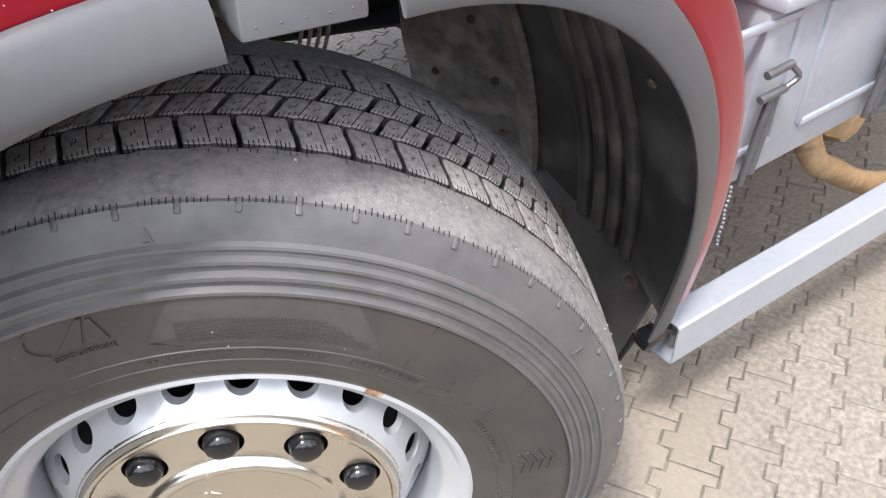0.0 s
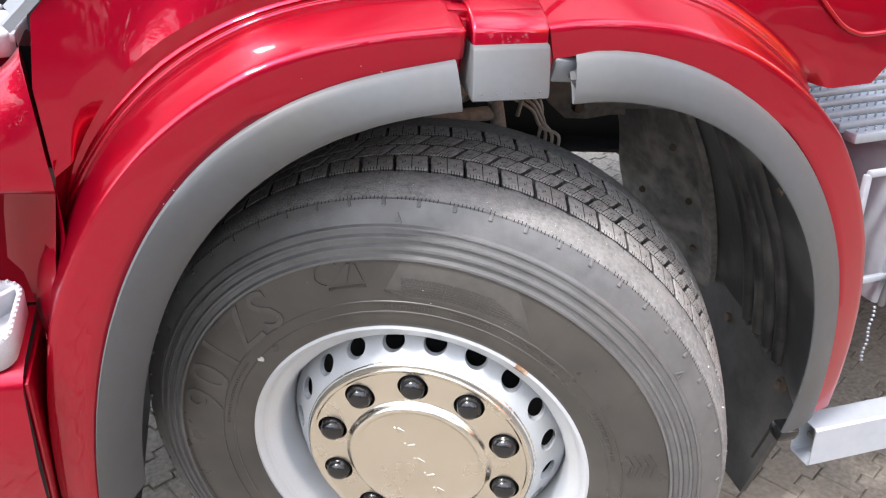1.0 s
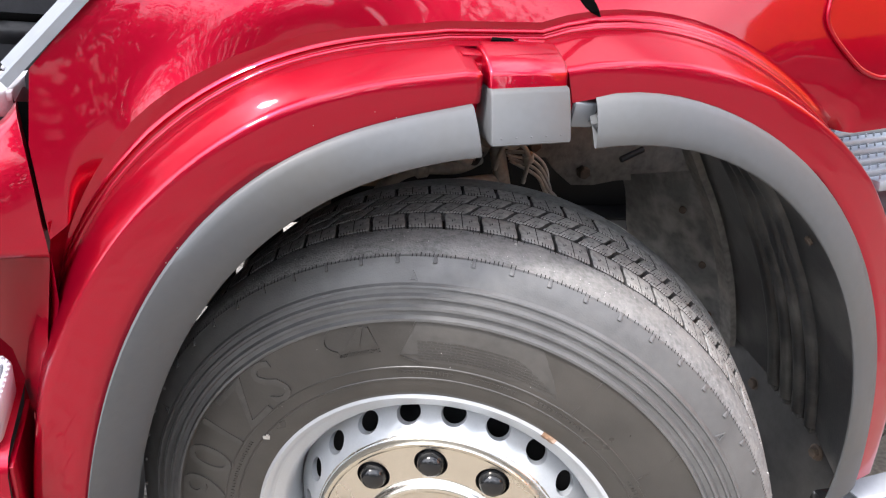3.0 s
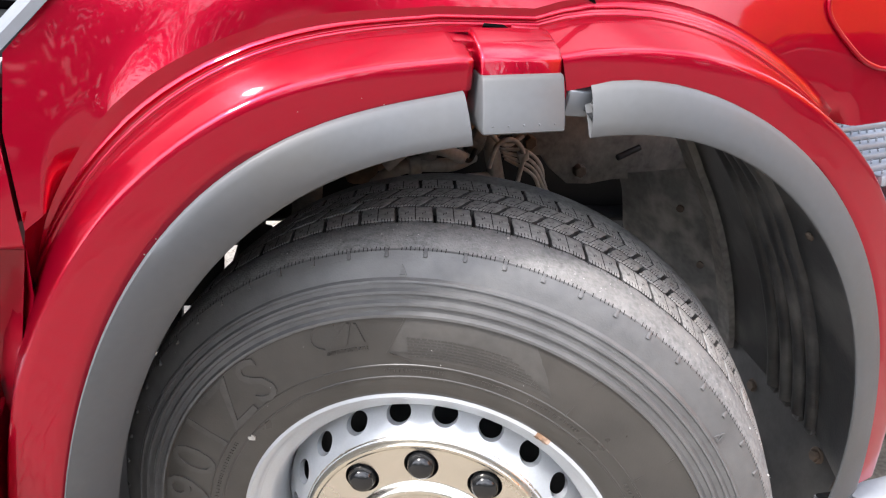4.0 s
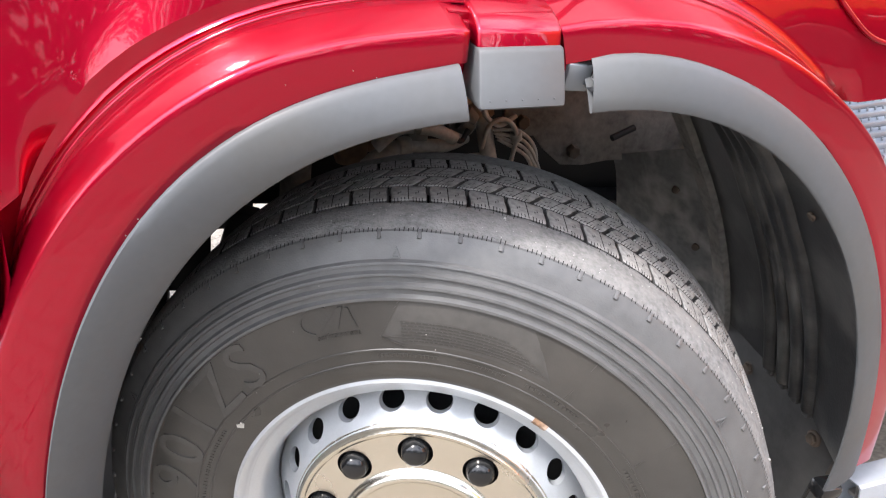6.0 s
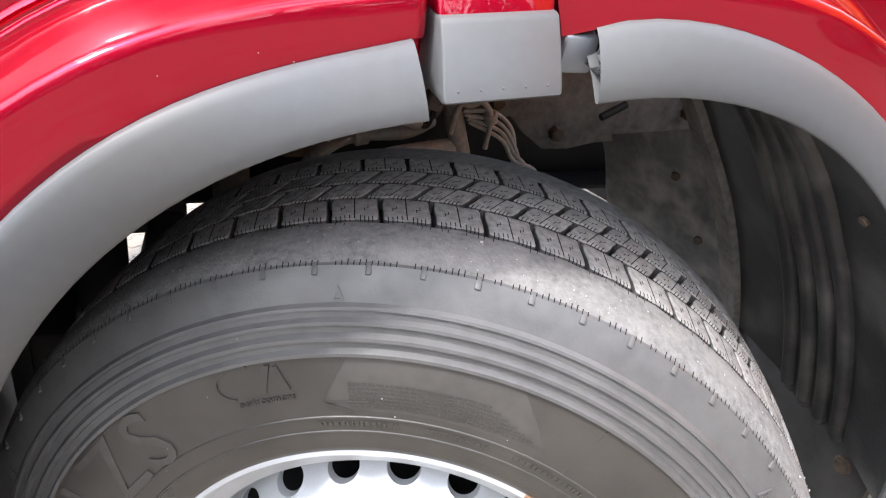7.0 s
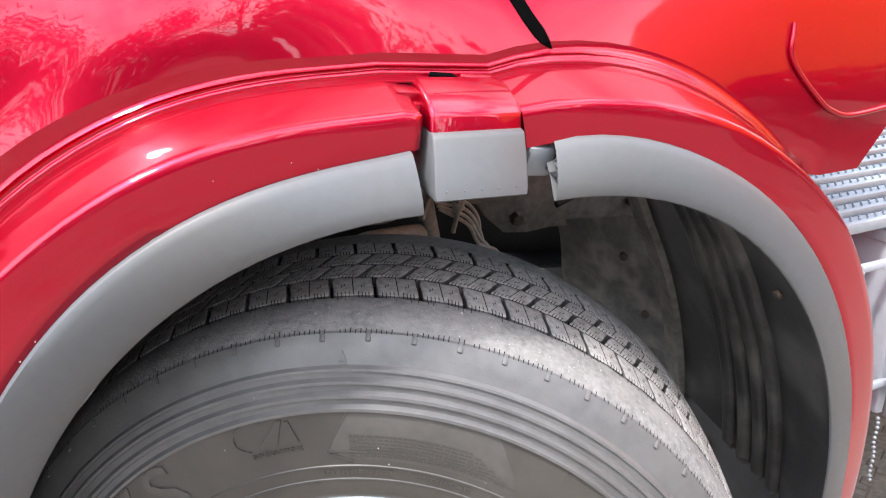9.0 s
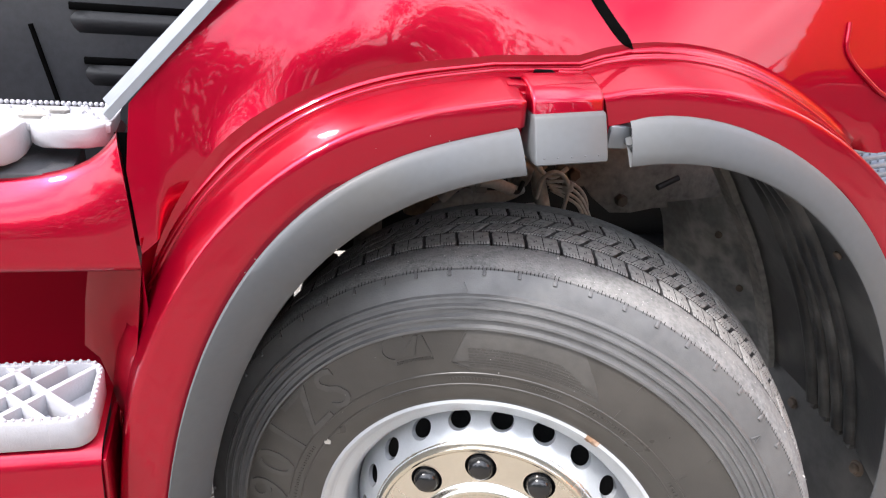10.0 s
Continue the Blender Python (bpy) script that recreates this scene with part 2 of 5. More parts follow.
def plate(name, outline, thickness, mat, parent=None, label="", bevel=0.0, matrix=None):
    """A flat sheet from an outline in local x and z, thick along local y."""
    bm = bmesh.new()
    vs = [bm.verts.new((x, 0, z)) for x, z in outline]
    f = bm.faces.new(vs)
    r = bmesh.ops.extrude_face_region(bm, geom=[f])
    for g in r["geom"]:
        if isinstance(g, bmesh.types.BMVert):
            g.co.y += thickness
    if bevel:
        bmesh.ops.bevel(bm, geom=bm.edges[:], offset=bevel, segments=2, affect="EDGES", profile=0.5)
    return from_bm(name, bm, mat, parent, label, matrix=matrix)


# ---------------------------------------------------------------- truck: base
truck = new("truck")
tagged(truck, label="red truck with grey arch trim and turned front wheel on pavers", category="truck")
HUB = Vector((-0.043, -0.09, 0.53))
# the cab is built in a frame of its own that leans about the hub
LEAN = pose(*HUB, 12.24, 8.045, -0.536) @ Matrix.Translation(-HUB)
WHEEL = LEAN @ pose(-0.039, -0.081, 0.5293, -4.18, 0, -25.21)


def lean_since(before, m=None):
    """Sets the truck's parts that were added after the list before into the leaning frame."""
    for ob in truck.children:
        if ob not in before:
            ob.matrix_basis = LEAN @ (m or Matrix()) @ ob.matrix_basis


TYRE_R = 0.5365

# ---------------------------------------------------------------- truck: tyre
# profile as radius and outward offset; the far side mirrors it about the middle
MID = -0.178
half = [(0.270, -0.03), (0.283, -0.014), (0.296, -0.004), (0.302, 0.004), (0.312, 0.009), (0.330, 0.0122), (0.3335, 0.0125), (0.3345, 0.0138), (0.3365, 0.0138), (0.3375, 0.0130),
        (0.355, 0.0155), (0.3555, 0.0168), (0.3575, 0.0168), (0.3585, 0.0158), (0.385, 0.0172), (0.410, 0.0165), (0.4315, 0.0142), (0.4335, 0.0190), (0.4375, 0.0190), (0.4405, 0.0128), (0.4475, 0.0118),
        (0.4495, 0.0162), (0.4535, 0.0154), (0.4565, 0.0092), (0.4635, 0.0078), (0.4655, 0.0119), (0.4690, 0.0109), (0.4715, 0.0052), (0.4780, 0.0032), (0.4795, 0.0064), (0.4825, 0.0052), (0.4850, 0.0004),
        (0.496, -0.0048), (0.503, -0.0085), (0.509, -0.0125), (0.514, -0.0160), (0.5165, -0.0178), (0.5178, -0.021), (0.5195, -0.024), (0.524, -0.030), (0.5282, -0.045),
        (0.5308, -0.062), (0.5318, -0.076), (0.5312, -0.0828), (0.5295, -0.0845), (0.5185, -0.0860)]
prof = [(r, -o) for r, o in half] + [(0.5215, -MID)] + [(r, -(2 * MID - o)) for r, o in reversed(half)]


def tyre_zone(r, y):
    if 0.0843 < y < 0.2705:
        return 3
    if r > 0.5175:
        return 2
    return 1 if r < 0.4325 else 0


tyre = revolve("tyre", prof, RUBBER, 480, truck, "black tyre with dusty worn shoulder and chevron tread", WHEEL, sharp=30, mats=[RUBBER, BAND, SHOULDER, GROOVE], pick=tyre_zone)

BLOCKS = 60
for v in tyre.data.vertices:
    # the shoulder's inner edge swells beside every block
    if v.co.z * v.co.z + v.co.x * v.co.x > 0.52 ** 2 and (0.074 < v.co.y < 0.0866 or 0.2694 < v.co.y < 0.282):
        a = math.atan2(v.co.x, v.co.z) * BLOCKS
        v.co.y += (0.0013 * math.cos(a) + 0.0006 * math.cos(2 * a + 0.8)) * (1 if v.co.y < 0.178 else -1)
ROWS = ((-0.0890, -0.1340, -0.0090), (-0.1392, -0.1750, 0.0170), (-0.1802, -0.2160, 0.0170), (-0.2212, -0.2665, -0.0090))


def crown(o):
    return TYRE_R - 0.9 * (o - MID) ** 2 * 0.55


def tread_block_mesh(o0, o1, slant, phase):
    """One rounded block on the ring round angle 0, with flared foot, cross cut and small stepped sipes."""
    pitch = 2 * math.pi / BLOCKS * TYRE_R
    half_w = pitch / 2 - (0.0033 if slant > 0 else 0.0028)
    verts, faces, fm = [], [], []

    def at(u, o, r):
        a = (u + slant * ((o - o0) / (o1 - o0) - 0.5)) / TYRE_R + phase
        return (r * math.sin(a), -o, r * math.cos(a))

    # outline with rounded corners and a small jog at the cross cut
    jog = 0.0010 if slant > 0 else 0.0006
    sg = 1 if o1 > o0 else -1
    corners = ((-half_w, o0, 1, 1), (half_w, o0, -1, 1), (half_w, o1, -1, -1), (-half_w, o1, 1, -1))
    outline = []
    for q, (u, o, du, do) in enumerate(corners):
        r = 0.0035
        pts = [(u + du * r * (1 - math.cos(k)), o + do * sg * r * (1 - math.sin(k))) for k in (0.0, 0.52, 1.05, math.pi / 2)]
        outline += pts if q in (0, 2) else pts[::-1]
        if q in (0, 2):
            s = 1 if q == 0 else -1
            outline += [(-0.4 * half_w * s, o + 0.0003), (-0.0008 * s, o + jog * s), (0.0008 * s, o - jog * s), (0.45 * half_w * s, o - 0.0004)]
        else:
            s = -1 if q == 1 else 1
            outline += [(u - 0.0005 * s, o0 + (o1 - o0) * (0.36 if q == 1 else 0.64)), (u + 0.0007 * s, o0 + (o1 - o0) * (0.68 if q == 1 else 0.32))]
    n = len(outline)
    mid_o = (o0 + o1) / 2
    for r_of, grow in ((lambda o: 0.5165, 0.0006), (lambda o: crown(o) - 0.0048, 0.0003), (lambda o: crown(o) - 0.0014, 0.0), (lambda o: crown(o) - 0.0003, -0.0007), (lambda o: crown(o), -0.0018)):
        for u, o in outline:
            gu = grow * max(-1.0, min(1.0, u / (half_w * 0.8)))
            go = grow * max(-1.0, min(1.0, (o - mid_o) / abs(o1 - o0) * 2.4))
            verts.append(at(u + gu, o + go, r_of(o + go)))
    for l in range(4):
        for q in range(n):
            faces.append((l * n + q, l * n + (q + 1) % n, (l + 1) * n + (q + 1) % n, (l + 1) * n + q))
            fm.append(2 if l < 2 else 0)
    c = len(verts)
    verts.append(at(0, mid_o, crown(mid_o)))
    for q in range(n):
        faces.append((4 * n + q, 4 * n + (q + 1) % n, c))
        fm.append(0)

    def line(pts, w):
        """A fine cut over the top, through points of (along the ring, offset, depth)."""
        for (u0, p0, d0), (u1, p1, d1) in zip(pts, pts[1:]):
            k = len(verts)
            along = abs(u1 - u0) > abs(p1 - p0)
            for u, p, d in ((u0, p0, d0), (u1, p1, d1)):
                for s in (-w, w):
                    verts.append(at(u + (0 if along else s), p + (s if along else 0), crown(p) + 0.00025 - d))
            faces.append((k, k + 1, k + 3, k + 2))
            fm.append(1)

    e = 0.0007 * sg
    line([(0.0, o0 + e * 0.5, 0.0012), (0.0, o0 + 2 * e, 0.0), (0.0, mid_o, 0.0), (0.0, o1 - 2 * e, 0.0), (0.0, o1 - e * 0.5, 0.0012)], 0.00065)
    h = 0.0052
    for s in (-0.5, 0.5):
        u = half_w * s
        line([(u - 0.002, mid_o + h, 0), (u - 0.002, mid_o, 0)], 0.0005)
        line([(u - 0.0025, mid_o, 0), (u + 0.0025, mid_o, 0)], 0.0005)
        line([(u + 0.002, mid_o, 0), (u + 0.002, mid_o - h, 0)], 0.0005)
        # four short cuts over the outer edge of each half
        for k in range(4):
            uk = u + (k - 1.5) * 0.0046 + 0.0006 * math.sin(7 * k + 3 * s)
            ln = 0.0062 + 0.0016 * math.sin(5 * k + 2 * s)
            line([(uk, o0 - 0.0014 * sg, 0.0050), (uk, o0 - 0.0004 * sg, 0.0014), (uk, o0 + 2 * e, 0.0), (uk, o0 + sg * ln, 0.0)], 0.00055)
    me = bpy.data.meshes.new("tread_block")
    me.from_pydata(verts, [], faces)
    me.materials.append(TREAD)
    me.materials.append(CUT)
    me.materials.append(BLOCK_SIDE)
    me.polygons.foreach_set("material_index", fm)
    bm = bmesh.new()
    bm.from_mesh(me)
    bmesh.ops.recalc_face_normals(bm, faces=bm.faces)
    bm.to_mesh(me)
    bm.free()
    me.polygons.foreach_set("use_smooth", [True] * len(me.polygons))
    return me


for o0, o1, slant in ROWS:
    phase = {0: -0.08, 1: -0.36, 2: -0.48, 3: 0.10}[[r[0] for r in ROWS].index(o0)] * 2 * math.pi / BLOCKS
    me = tread_block_mesh(o0, o1, slant, phase)
    for k in range(BLOCKS):
        ob = new("tread_block", me)
        ob.parent = tyre
        ob.matrix_basis = pose(0, 0, 0, 0, k * 360 / BLOCKS, 0)

# wear lugs and nicks on the shoulder edge
lug = bmesh.new()
bmesh.ops.create_cube(lug, size=1.0, matrix=Matrix.Translation((0, 0.0165, 0.5135)) @ Euler((radians(-52), 0, 0)).to_matrix().to_4x4() @ Matrix.Diagonal((0.0062, 0.0042, 0.014, 1)))
bmesh.ops.bevel(lug, geom=lug.edges[:], offset=0.0015, segments=2, affect="EDGES", profile=0.5)
lug_ob = from_bm("shoulder_lug", lug, RUBBER, tyre)
for k in range(BLOCKS):
    ob = lug_ob if k == 0 else new("shoulder_lug", lug_ob.data)
    ob.parent = tyre
    ob.matrix_basis = pose(0, 0, 0, 0, (k + 0.5) * 360 / BLOCKS, 0)
nv, nf = [], []
rng = random.Random(5)


def tick(a, w, pts):
    """A thin dark cut across the ring at angle a, through points of (radius, offset)."""
    b = len(nv)
    for aa in (a - w, a + w):
        for r, o in pts:
            nv.append((r * math.sin(aa), -o, r * math.cos(aa)))
    n = len(pts)
    for q in range(n - 1):
        nf.append((b + q, b + q + 1, b + n + q + 1, b + n + q))


for k in range(BLOCKS * 9):
    a = 2 * math.pi * k / (BLOCKS * 9)
    if rng.random() < 0.12:
        continue
    ln = rng.uniform(0.3, 1.0)
    tick(a, 0.0005 / 0.518, ((0.5166, -0.0173), (0.5178, -0.0196), (0.5178 + 0.0028 * ln, -0.0196 - 0.0050 * ln)))
# short nicks on the shoulder's edge beside the outer blocks
for k in range(BLOCKS * 6):
    if rng.random() < 0.45:
        continue
    a = 2 * math.pi * (k + rng.uniform(-0.3, 0.3)) / (BLOCKS * 6)
    tick(a, 0.0004 / TYRE_R, ((0.5322, -0.0800), (0.5322, -0.0762), (0.5318, -0.0762 + rng.uniform(0.001, 0.003))))
tagged(add_mesh("edge_cut", nv, nf, CUT, tyre, "fine cuts along the tyre's shoulder and blocks"), kind="stuff")

# ---------------------------------------------------------------- truck: rim and cover
rim_prof = [(0.262, 0.13), (0.262, 0.03), (0.270, 0.016), (0.284, 0.010), (0.2885, 0.004), (0.292, -0.0025), (0.2975, -0.006), (0.3035, -0.004), (0.3055, 0.002), (0.302, 0.010), (0.296, 0.016),
            (0.282, 0.022)]
rim = revolve("rim", rim_prof, RIM, 128, truck, "silver painted steel wheel rim with rusty chips", WHEEL)
barrel = [(0.2875, 0.006), (0.280, 0.014), (0.2745, 0.022), (0.2715, 0.032), (0.2700, 0.046), (0.2690, 0.052), (0.2640, 0.056), (0.2630, 0.066), (0.2628, 0.090), (0.2622, 0.12)]
revolve("rim_barrel", barrel, RIM, 128, rim)
# the dished disc with its row of round hand holes
HOLES = 20


def disc_with_holes():
    bm = bmesh.new()
    seg = 12
    inner, outer = (0.2065, 0.018), (0.2585, 0.094)

    def at(a, k):
        # k from 0 at the cover to 1 at the barrel
        r = inner[0] + (outer[0] - inner[0]) * (k ** 0.78)
        y = inner[1] + (outer[1] - inner[1]) * k
        return (r * math.sin(a), y, r * math.cos(a))

    slope = math.hypot(outer[0] - inner[0], outer[1] - inner[1])
    for h in range(HOLES):
        c = radians(-3.8) + 2 * math.pi * h / HOLES
        ring_v, frame_v, deep_v = [], [], []
        half_a = math.pi / HOLES
        kc = 0.41
        ra = 0.0205 / 0.237
        rk = 0.0205 / slope
        for q in range(4 * seg):
            t = 2 * math.pi * q / (4 * seg)
            x, y = math.cos(t), math.sin(t)
            ring_v.append(bm.verts.new(at(c + ra * x, kc + rk * y)))
            p = Vector(at(c + ra * x * 0.93, kc + rk * y * 0.93)) + Vector((0, 0.012, 0)) - Vector((math.sin(c), 0, math.cos(c))) * 0.004
            deep_v.append(bm.verts.new(p))
            m = max(abs(x), abs(y))
            fx, fy = x / m, y / m
            k = kc + (fy * (1 - kc) if fy > 0 else fy * kc)
            frame_v.append(bm.verts.new(at(c + half_a * fx, k)))
        n = 4 * seg
        for q in range(n):
            bm.faces.new((frame_v[q], frame_v[(q + 1) % n], ring_v[(q + 1) % n], ring_v[q]))
            bm.faces.new((ring_v[q], ring_v[(q + 1) % n], deep_v[(q + 1) % n], deep_v[q]))
    bmesh.ops.remove_doubles(bm, verts=bm.verts[:], dist=0.0004)
    return bm


from_bm("wheel_disc", disc_with_holes(), RIM, rim, "silver disc pierced by round holes", sharp=50)
# near-black disc: the shade behind the hand holes is put into its colour
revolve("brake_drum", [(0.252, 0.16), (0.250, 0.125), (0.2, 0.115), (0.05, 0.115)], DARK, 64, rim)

# polished cover: rolled edge, flat ring with ten openings, raised middle
BOLT_R, BOLT_PHASE = 0.1630, -12.43


def cover_ring():
    bm = bmesh.new()
    seg = 6
    r_in, r_out, r_hole = 0.133, 0.1935, 0.0268
    for h in range(10):
        c = radians(BOLT_PHASE + 36 * h)
        half_a = radians(18)
        ring_v, lip_v, frame_v = [], [], []
        n = 8 * seg
        for q in range(n):
            t = 2 * math.pi * q / n
            x, y = math.cos(t), math.sin(t)
            u, v = x * r_hole, y * r_hole
            rr = math.hypot(BOLT_R + v, u)
            aa = c + math.atan2(u, BOLT_R + v)
            ring_v.append(bm.verts.new((rr * math.sin(aa), 0.0115, rr * math.cos(aa))))
            u, v = u * 0.955, v * 0.955
            rr = math.hypot(BOLT_R + v, u)
            aa = c + math.atan2(u, BOLT_R + v)
            lip_v.append(bm.verts.new((rr * math.sin(aa), 0.0155, rr * math.cos(aa))))
            m = max(abs(x), abs(y))
            fx, fy = x / m, y / m
            r = BOLT_R + (fy * (r_out - BOLT_R) if fy > 0 else fy * (BOLT_R - r_in))
            a = c + half_a * fx
            frame_v.append(bm.verts.new((r * math.sin(a), 0.011, r * math.cos(a))))
        for q in range(n):
            bm.faces.new((frame_v[q], frame_v[(q + 1) % n], ring_v[(q + 1) % n], ring_v[q]))
            bm.faces.new((ring_v[q], ring_v[(q + 1) % n], lip_v[(q + 1) % n], lip_v[q]))
    bmesh.ops.remove_doubles(bm, verts=bm.verts[:], dist=0.0004)
    return bm


from_bm("wheel_cover", cover_ring(), STEEL, rim, "polished steel wheel cover with ten openings", sharp=50)
revolve("cover_edge", [(0.1935, 0.011), (0.1955, 0.0095), (0.1985, 0.0078), (0.2015, 0.0082), (0.2035, 0.0105), (0.2045, 0.0150), (0.2060, 0.0185), (0.2095, 0.0205), (0.2110, 0.0235), (0.2110, 0.032)], STEEL, 128, rim)
revolve("cover_middle", [(0.133, 0.011), (0.130, 0.0095), (0.1275, 0.005), (0.124, 0.0005), (0.1195, -0.0015), (0.1165, -0.001), (0.113, 0.002), (0.109, 0.003), (0.06, 0.0022), (0.0005, 0.002)], STEEL, 128, rim, "raised middle of the polished cover")
# second near-black disc, painted-in shade behind the cover's openings
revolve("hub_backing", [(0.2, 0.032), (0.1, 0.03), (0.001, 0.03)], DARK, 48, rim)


def nut_cap_mesh():
    bm = bmesh.new()
    prof = ((0.0236, 0.032, 0), (0.0234, 0.024, 0.1), (0.0231, 0.016, 0.3), (0.0225, 0.010, 0.4), (0.0212, 0.0045, 0.4), (0.0184, -0.0005, 0.3), (0.0132, -0.0042, 0.1), (0.0060, -0.0058, 0))
    n = 24
    rows = []
    for r, y, hexed in prof:
        ring = []
        for q in range(n):
            a = 2 * math.pi * q / n
            k = math.cos(math.pi / 6) / math.cos((a % (math.pi / 3)) - math.pi / 6)
            rr = r * (1 - hexed * (1 - k) * 0.75)
            ring.append(bm.verts.new((rr * math.sin(a), y, rr * math.cos(a))))
        rows.append(ring)
    for i in range(len(rows) - 1):
        for q in range(n):
            bm.faces.new((rows[i][q], rows[i][(q + 1) % n], rows[i + 1][(q + 1) % n], rows[i + 1][q]))
    bm.faces.new(rows[-1])
    return bm


cap0 = from_bm("nut_cap", nut_cap_mesh(), BLACK, rim, "black plastic wheel nut cap", sharp=50)
for k in range(10):
    a = radians(BOLT_PHASE + 36 * k)
    ob = cap0 if k == 0 else new("nut_cap", cap0.data)
    ob.parent = rim
    ob.matrix_basis = Matrix.Translation((BOLT_R * math.sin(a), 0, BOLT_R * math.cos(a))) @ pose(0, 0, 0, 0, rng.uniform(0, 60), 0)
    if k:
        tagged(ob, label="black plastic wheel nut cap")


# ---------------------------------------------------------------- truck: marks on the sidewall
def wall_o(r):
    """Outward offset of the plain sidewall at radius r."""
    pts = [(0.30, 0.002), (0.312, 0.009), (0.335, 0.0128), (0.357, 0.0158), (0.385, 0.0172), (0.41, 0.0165), (0.4315, 0.0142), (0.4475, 0.0118), (0.4635, 0.0078), (0.478, 0.0032), (0.496, -0.0048), (0.51, -0.013)]
    for (r0, o0), (r1, o1) in zip(pts, pts[1:]):
        if r <= r1:
            return o0 + (o1 - o0) * (r - r0) / (r1 - r0)
    return pts[-1][1]


def on_wall(a, r, lift):
    return (r * math.sin(a), -(wall_o(r) + lift), r * math.cos(a))


def wall_mark(name, shapes, mat, lift=0.0011, label=""):
    """Raised marks: each shape a closed outline of (degrees, radius)."""
    verts, faces = [], []
    for sh in shapes:
        b, n = len(verts), len(sh)
        for l in (-0.0006, lift):
            verts += [on_wall(radians(a), r, l) for a, r in sh]
        faces.append(tuple(b + n + k for k in range(n)))
        faces += [(b + k, b + (k + 1) % n, b + n + (k + 1) % n, b + n + k) for k in range(n)]
    return add_mesh(name, verts, faces, mat, tyre, label, smooth=False)


def bar_shape(a0, a1, r, w):
    n = max(2, int(abs(a1 - a0) / 2) + 1)
    pts = [a0 + (a1 - a0) * k / (n - 1) for k in range(n)]
    return [(a, r - w / 2) for a in pts] + [(a, r + w / 2) for a in reversed(pts)]


def wall_text(name, text, size, centre, radius, spread, lift, mat, label, outline=False):
    """Letters bent round the sidewall, tops outward."""
    cu = bpy.data.curves.new(name, "FONT")
    cu.body, cu.size, cu.align_x, cu.resolution_u = text, size, "CENTER", 3
    cu.space_character = spread
    tmp = new(name, cu)
    deps = bpy.context.evaluated_depsgraph_get()
    me = bpy.data.meshes.new_from_object(tmp.evaluated_get(deps))
    bpy.data.objects.remove(tmp)
    bm = bmesh.new()
    bm.from_mesh(me)
    bmesh.ops.triangulate(bm, faces=bm.faces[:])
    r = bmesh.ops.extrude_face_region(bm, geom=bm.faces[:])
    top = {g for g in r["geom"] if isinstance(g, bmesh.types.BMVert)}
    for v in bm.verts:
        rr = radius + v.co.y - size * 0.34
        a = radians(centre) + v.co.x / radius
        v.co = on_wall(a, rr, lift if v in top else -0.0006)
    return from_bm(name, bm, mat, tyre, label, smooth=False)


wall_text("raised_letters", "901ZS", 0.104, -67.0, 0.394, 1.2, 0.0024, LETTER, "raised code letters on the sidewall")
wall_text("small_letters", "environment", 0.0125, -25.0, 0.389, 1.0, 0.0016, BAND, "small raised word on the sidewall")
# emblem: a ring with two sails
ring_pts = [(-29.3 + 4.2 * math.cos(t) * 1.0 + 1.6, 0.412 + 0.021 * math.sin(t)) for t in [math.pi * (0.35 + 1.0 * k / 14) for k in range(15)]]
ring_in = [(-29.3 + 3.8 * math.cos(t) * 1.0 + 1.6, 0.412 + 0.018 * math.sin(t)) for t in [math.pi * (0.35 + 1.0 * k / 14) for k in range(15)]]
wall_mark("emblem", [ring_pts + ring_in[::-1], [(-28.2, 0.397), (-24.5, 0.397), (-22.6, 0.428), (-23.4, 0.428)], [(-23.6, 0.397), (-20.6, 0.397), (-21.6, 0.426), (-22.2, 0.426)]], BAND, 0.0022, "raised emblem on the sidewall")
# raised plate with its lines of fine print, and long arcs of small print
wall_mark("print_plate", [bar_shape(-12.0, 12.0, 0.4328, 0.0012), bar_shape(-16.4, -11.9, 0.3785, 0.0012), [(-16.6, 0.378), (-16.2, 0.378), (-11.7, 0.4325), (-12.1, 0.4325)], [(-16.6, 0.378), (-16.2, 0.378), (-11.6, 0.364), (-12.0, 0.364)]], BAND, 0.0018)
plate_rows = []
for k in range(25):
    a = -16.4 + 36.4 * k / 24
    lo = 0.378 - 0.012 * min(1.0, (a + 16.4) / 5)
    hi = min(0.4316, 0.379 + 0.0526 * min(1.0, (a + 16.4) / 4.5)) if a < 12 else 0.4316 - 0.062 * (a - 12) / 8
    plate_rows.append([on_wall(radians(a), lo + (max(hi, lo + 0.001) - lo) * q / 8, 0.0 if q in (0, 8) else 0.0006) for q in range(9)])
loft("plate_face", plate_rows, LETTER, tyre, "faint raised plate with fine print on the sidewall", sharp=60)
prints = []
rp = random.Random(3)
for k in range(7):
    r = 0.4005 - 0.0046 * k
    a = -12.0
    end = 9.0 + 1.6 * k
    while a < end:
        w = rp.uniform(0.35, 1.5)
        prints.append(bar_shape(a, min(end, a + w), r, 0.0021))
        a += w + 0.22
tagged(wall_mark("fine_print", prints, BAND, 0.0014, "rows of unreadable raised print"), kind="stuff")
prints = []
for r, a0, a1 in ((0.3475, -18, -4), (0.3475, 0, 11), (0.3475, 16, 30), (0.3465, -92, -66), (0.345, 48, 66)):
    a = a0
    while a < a1:
        w = rp.uniform(0.5, 1.1)
        prints.append(bar_shape(a, a + w * 0.8, r, 0.0055))
        a += w + 0.15
tagged(wall_mark("ring_print", prints, BAND, 0.0012, "unreadable raised print near the rim"), kind="stuff")
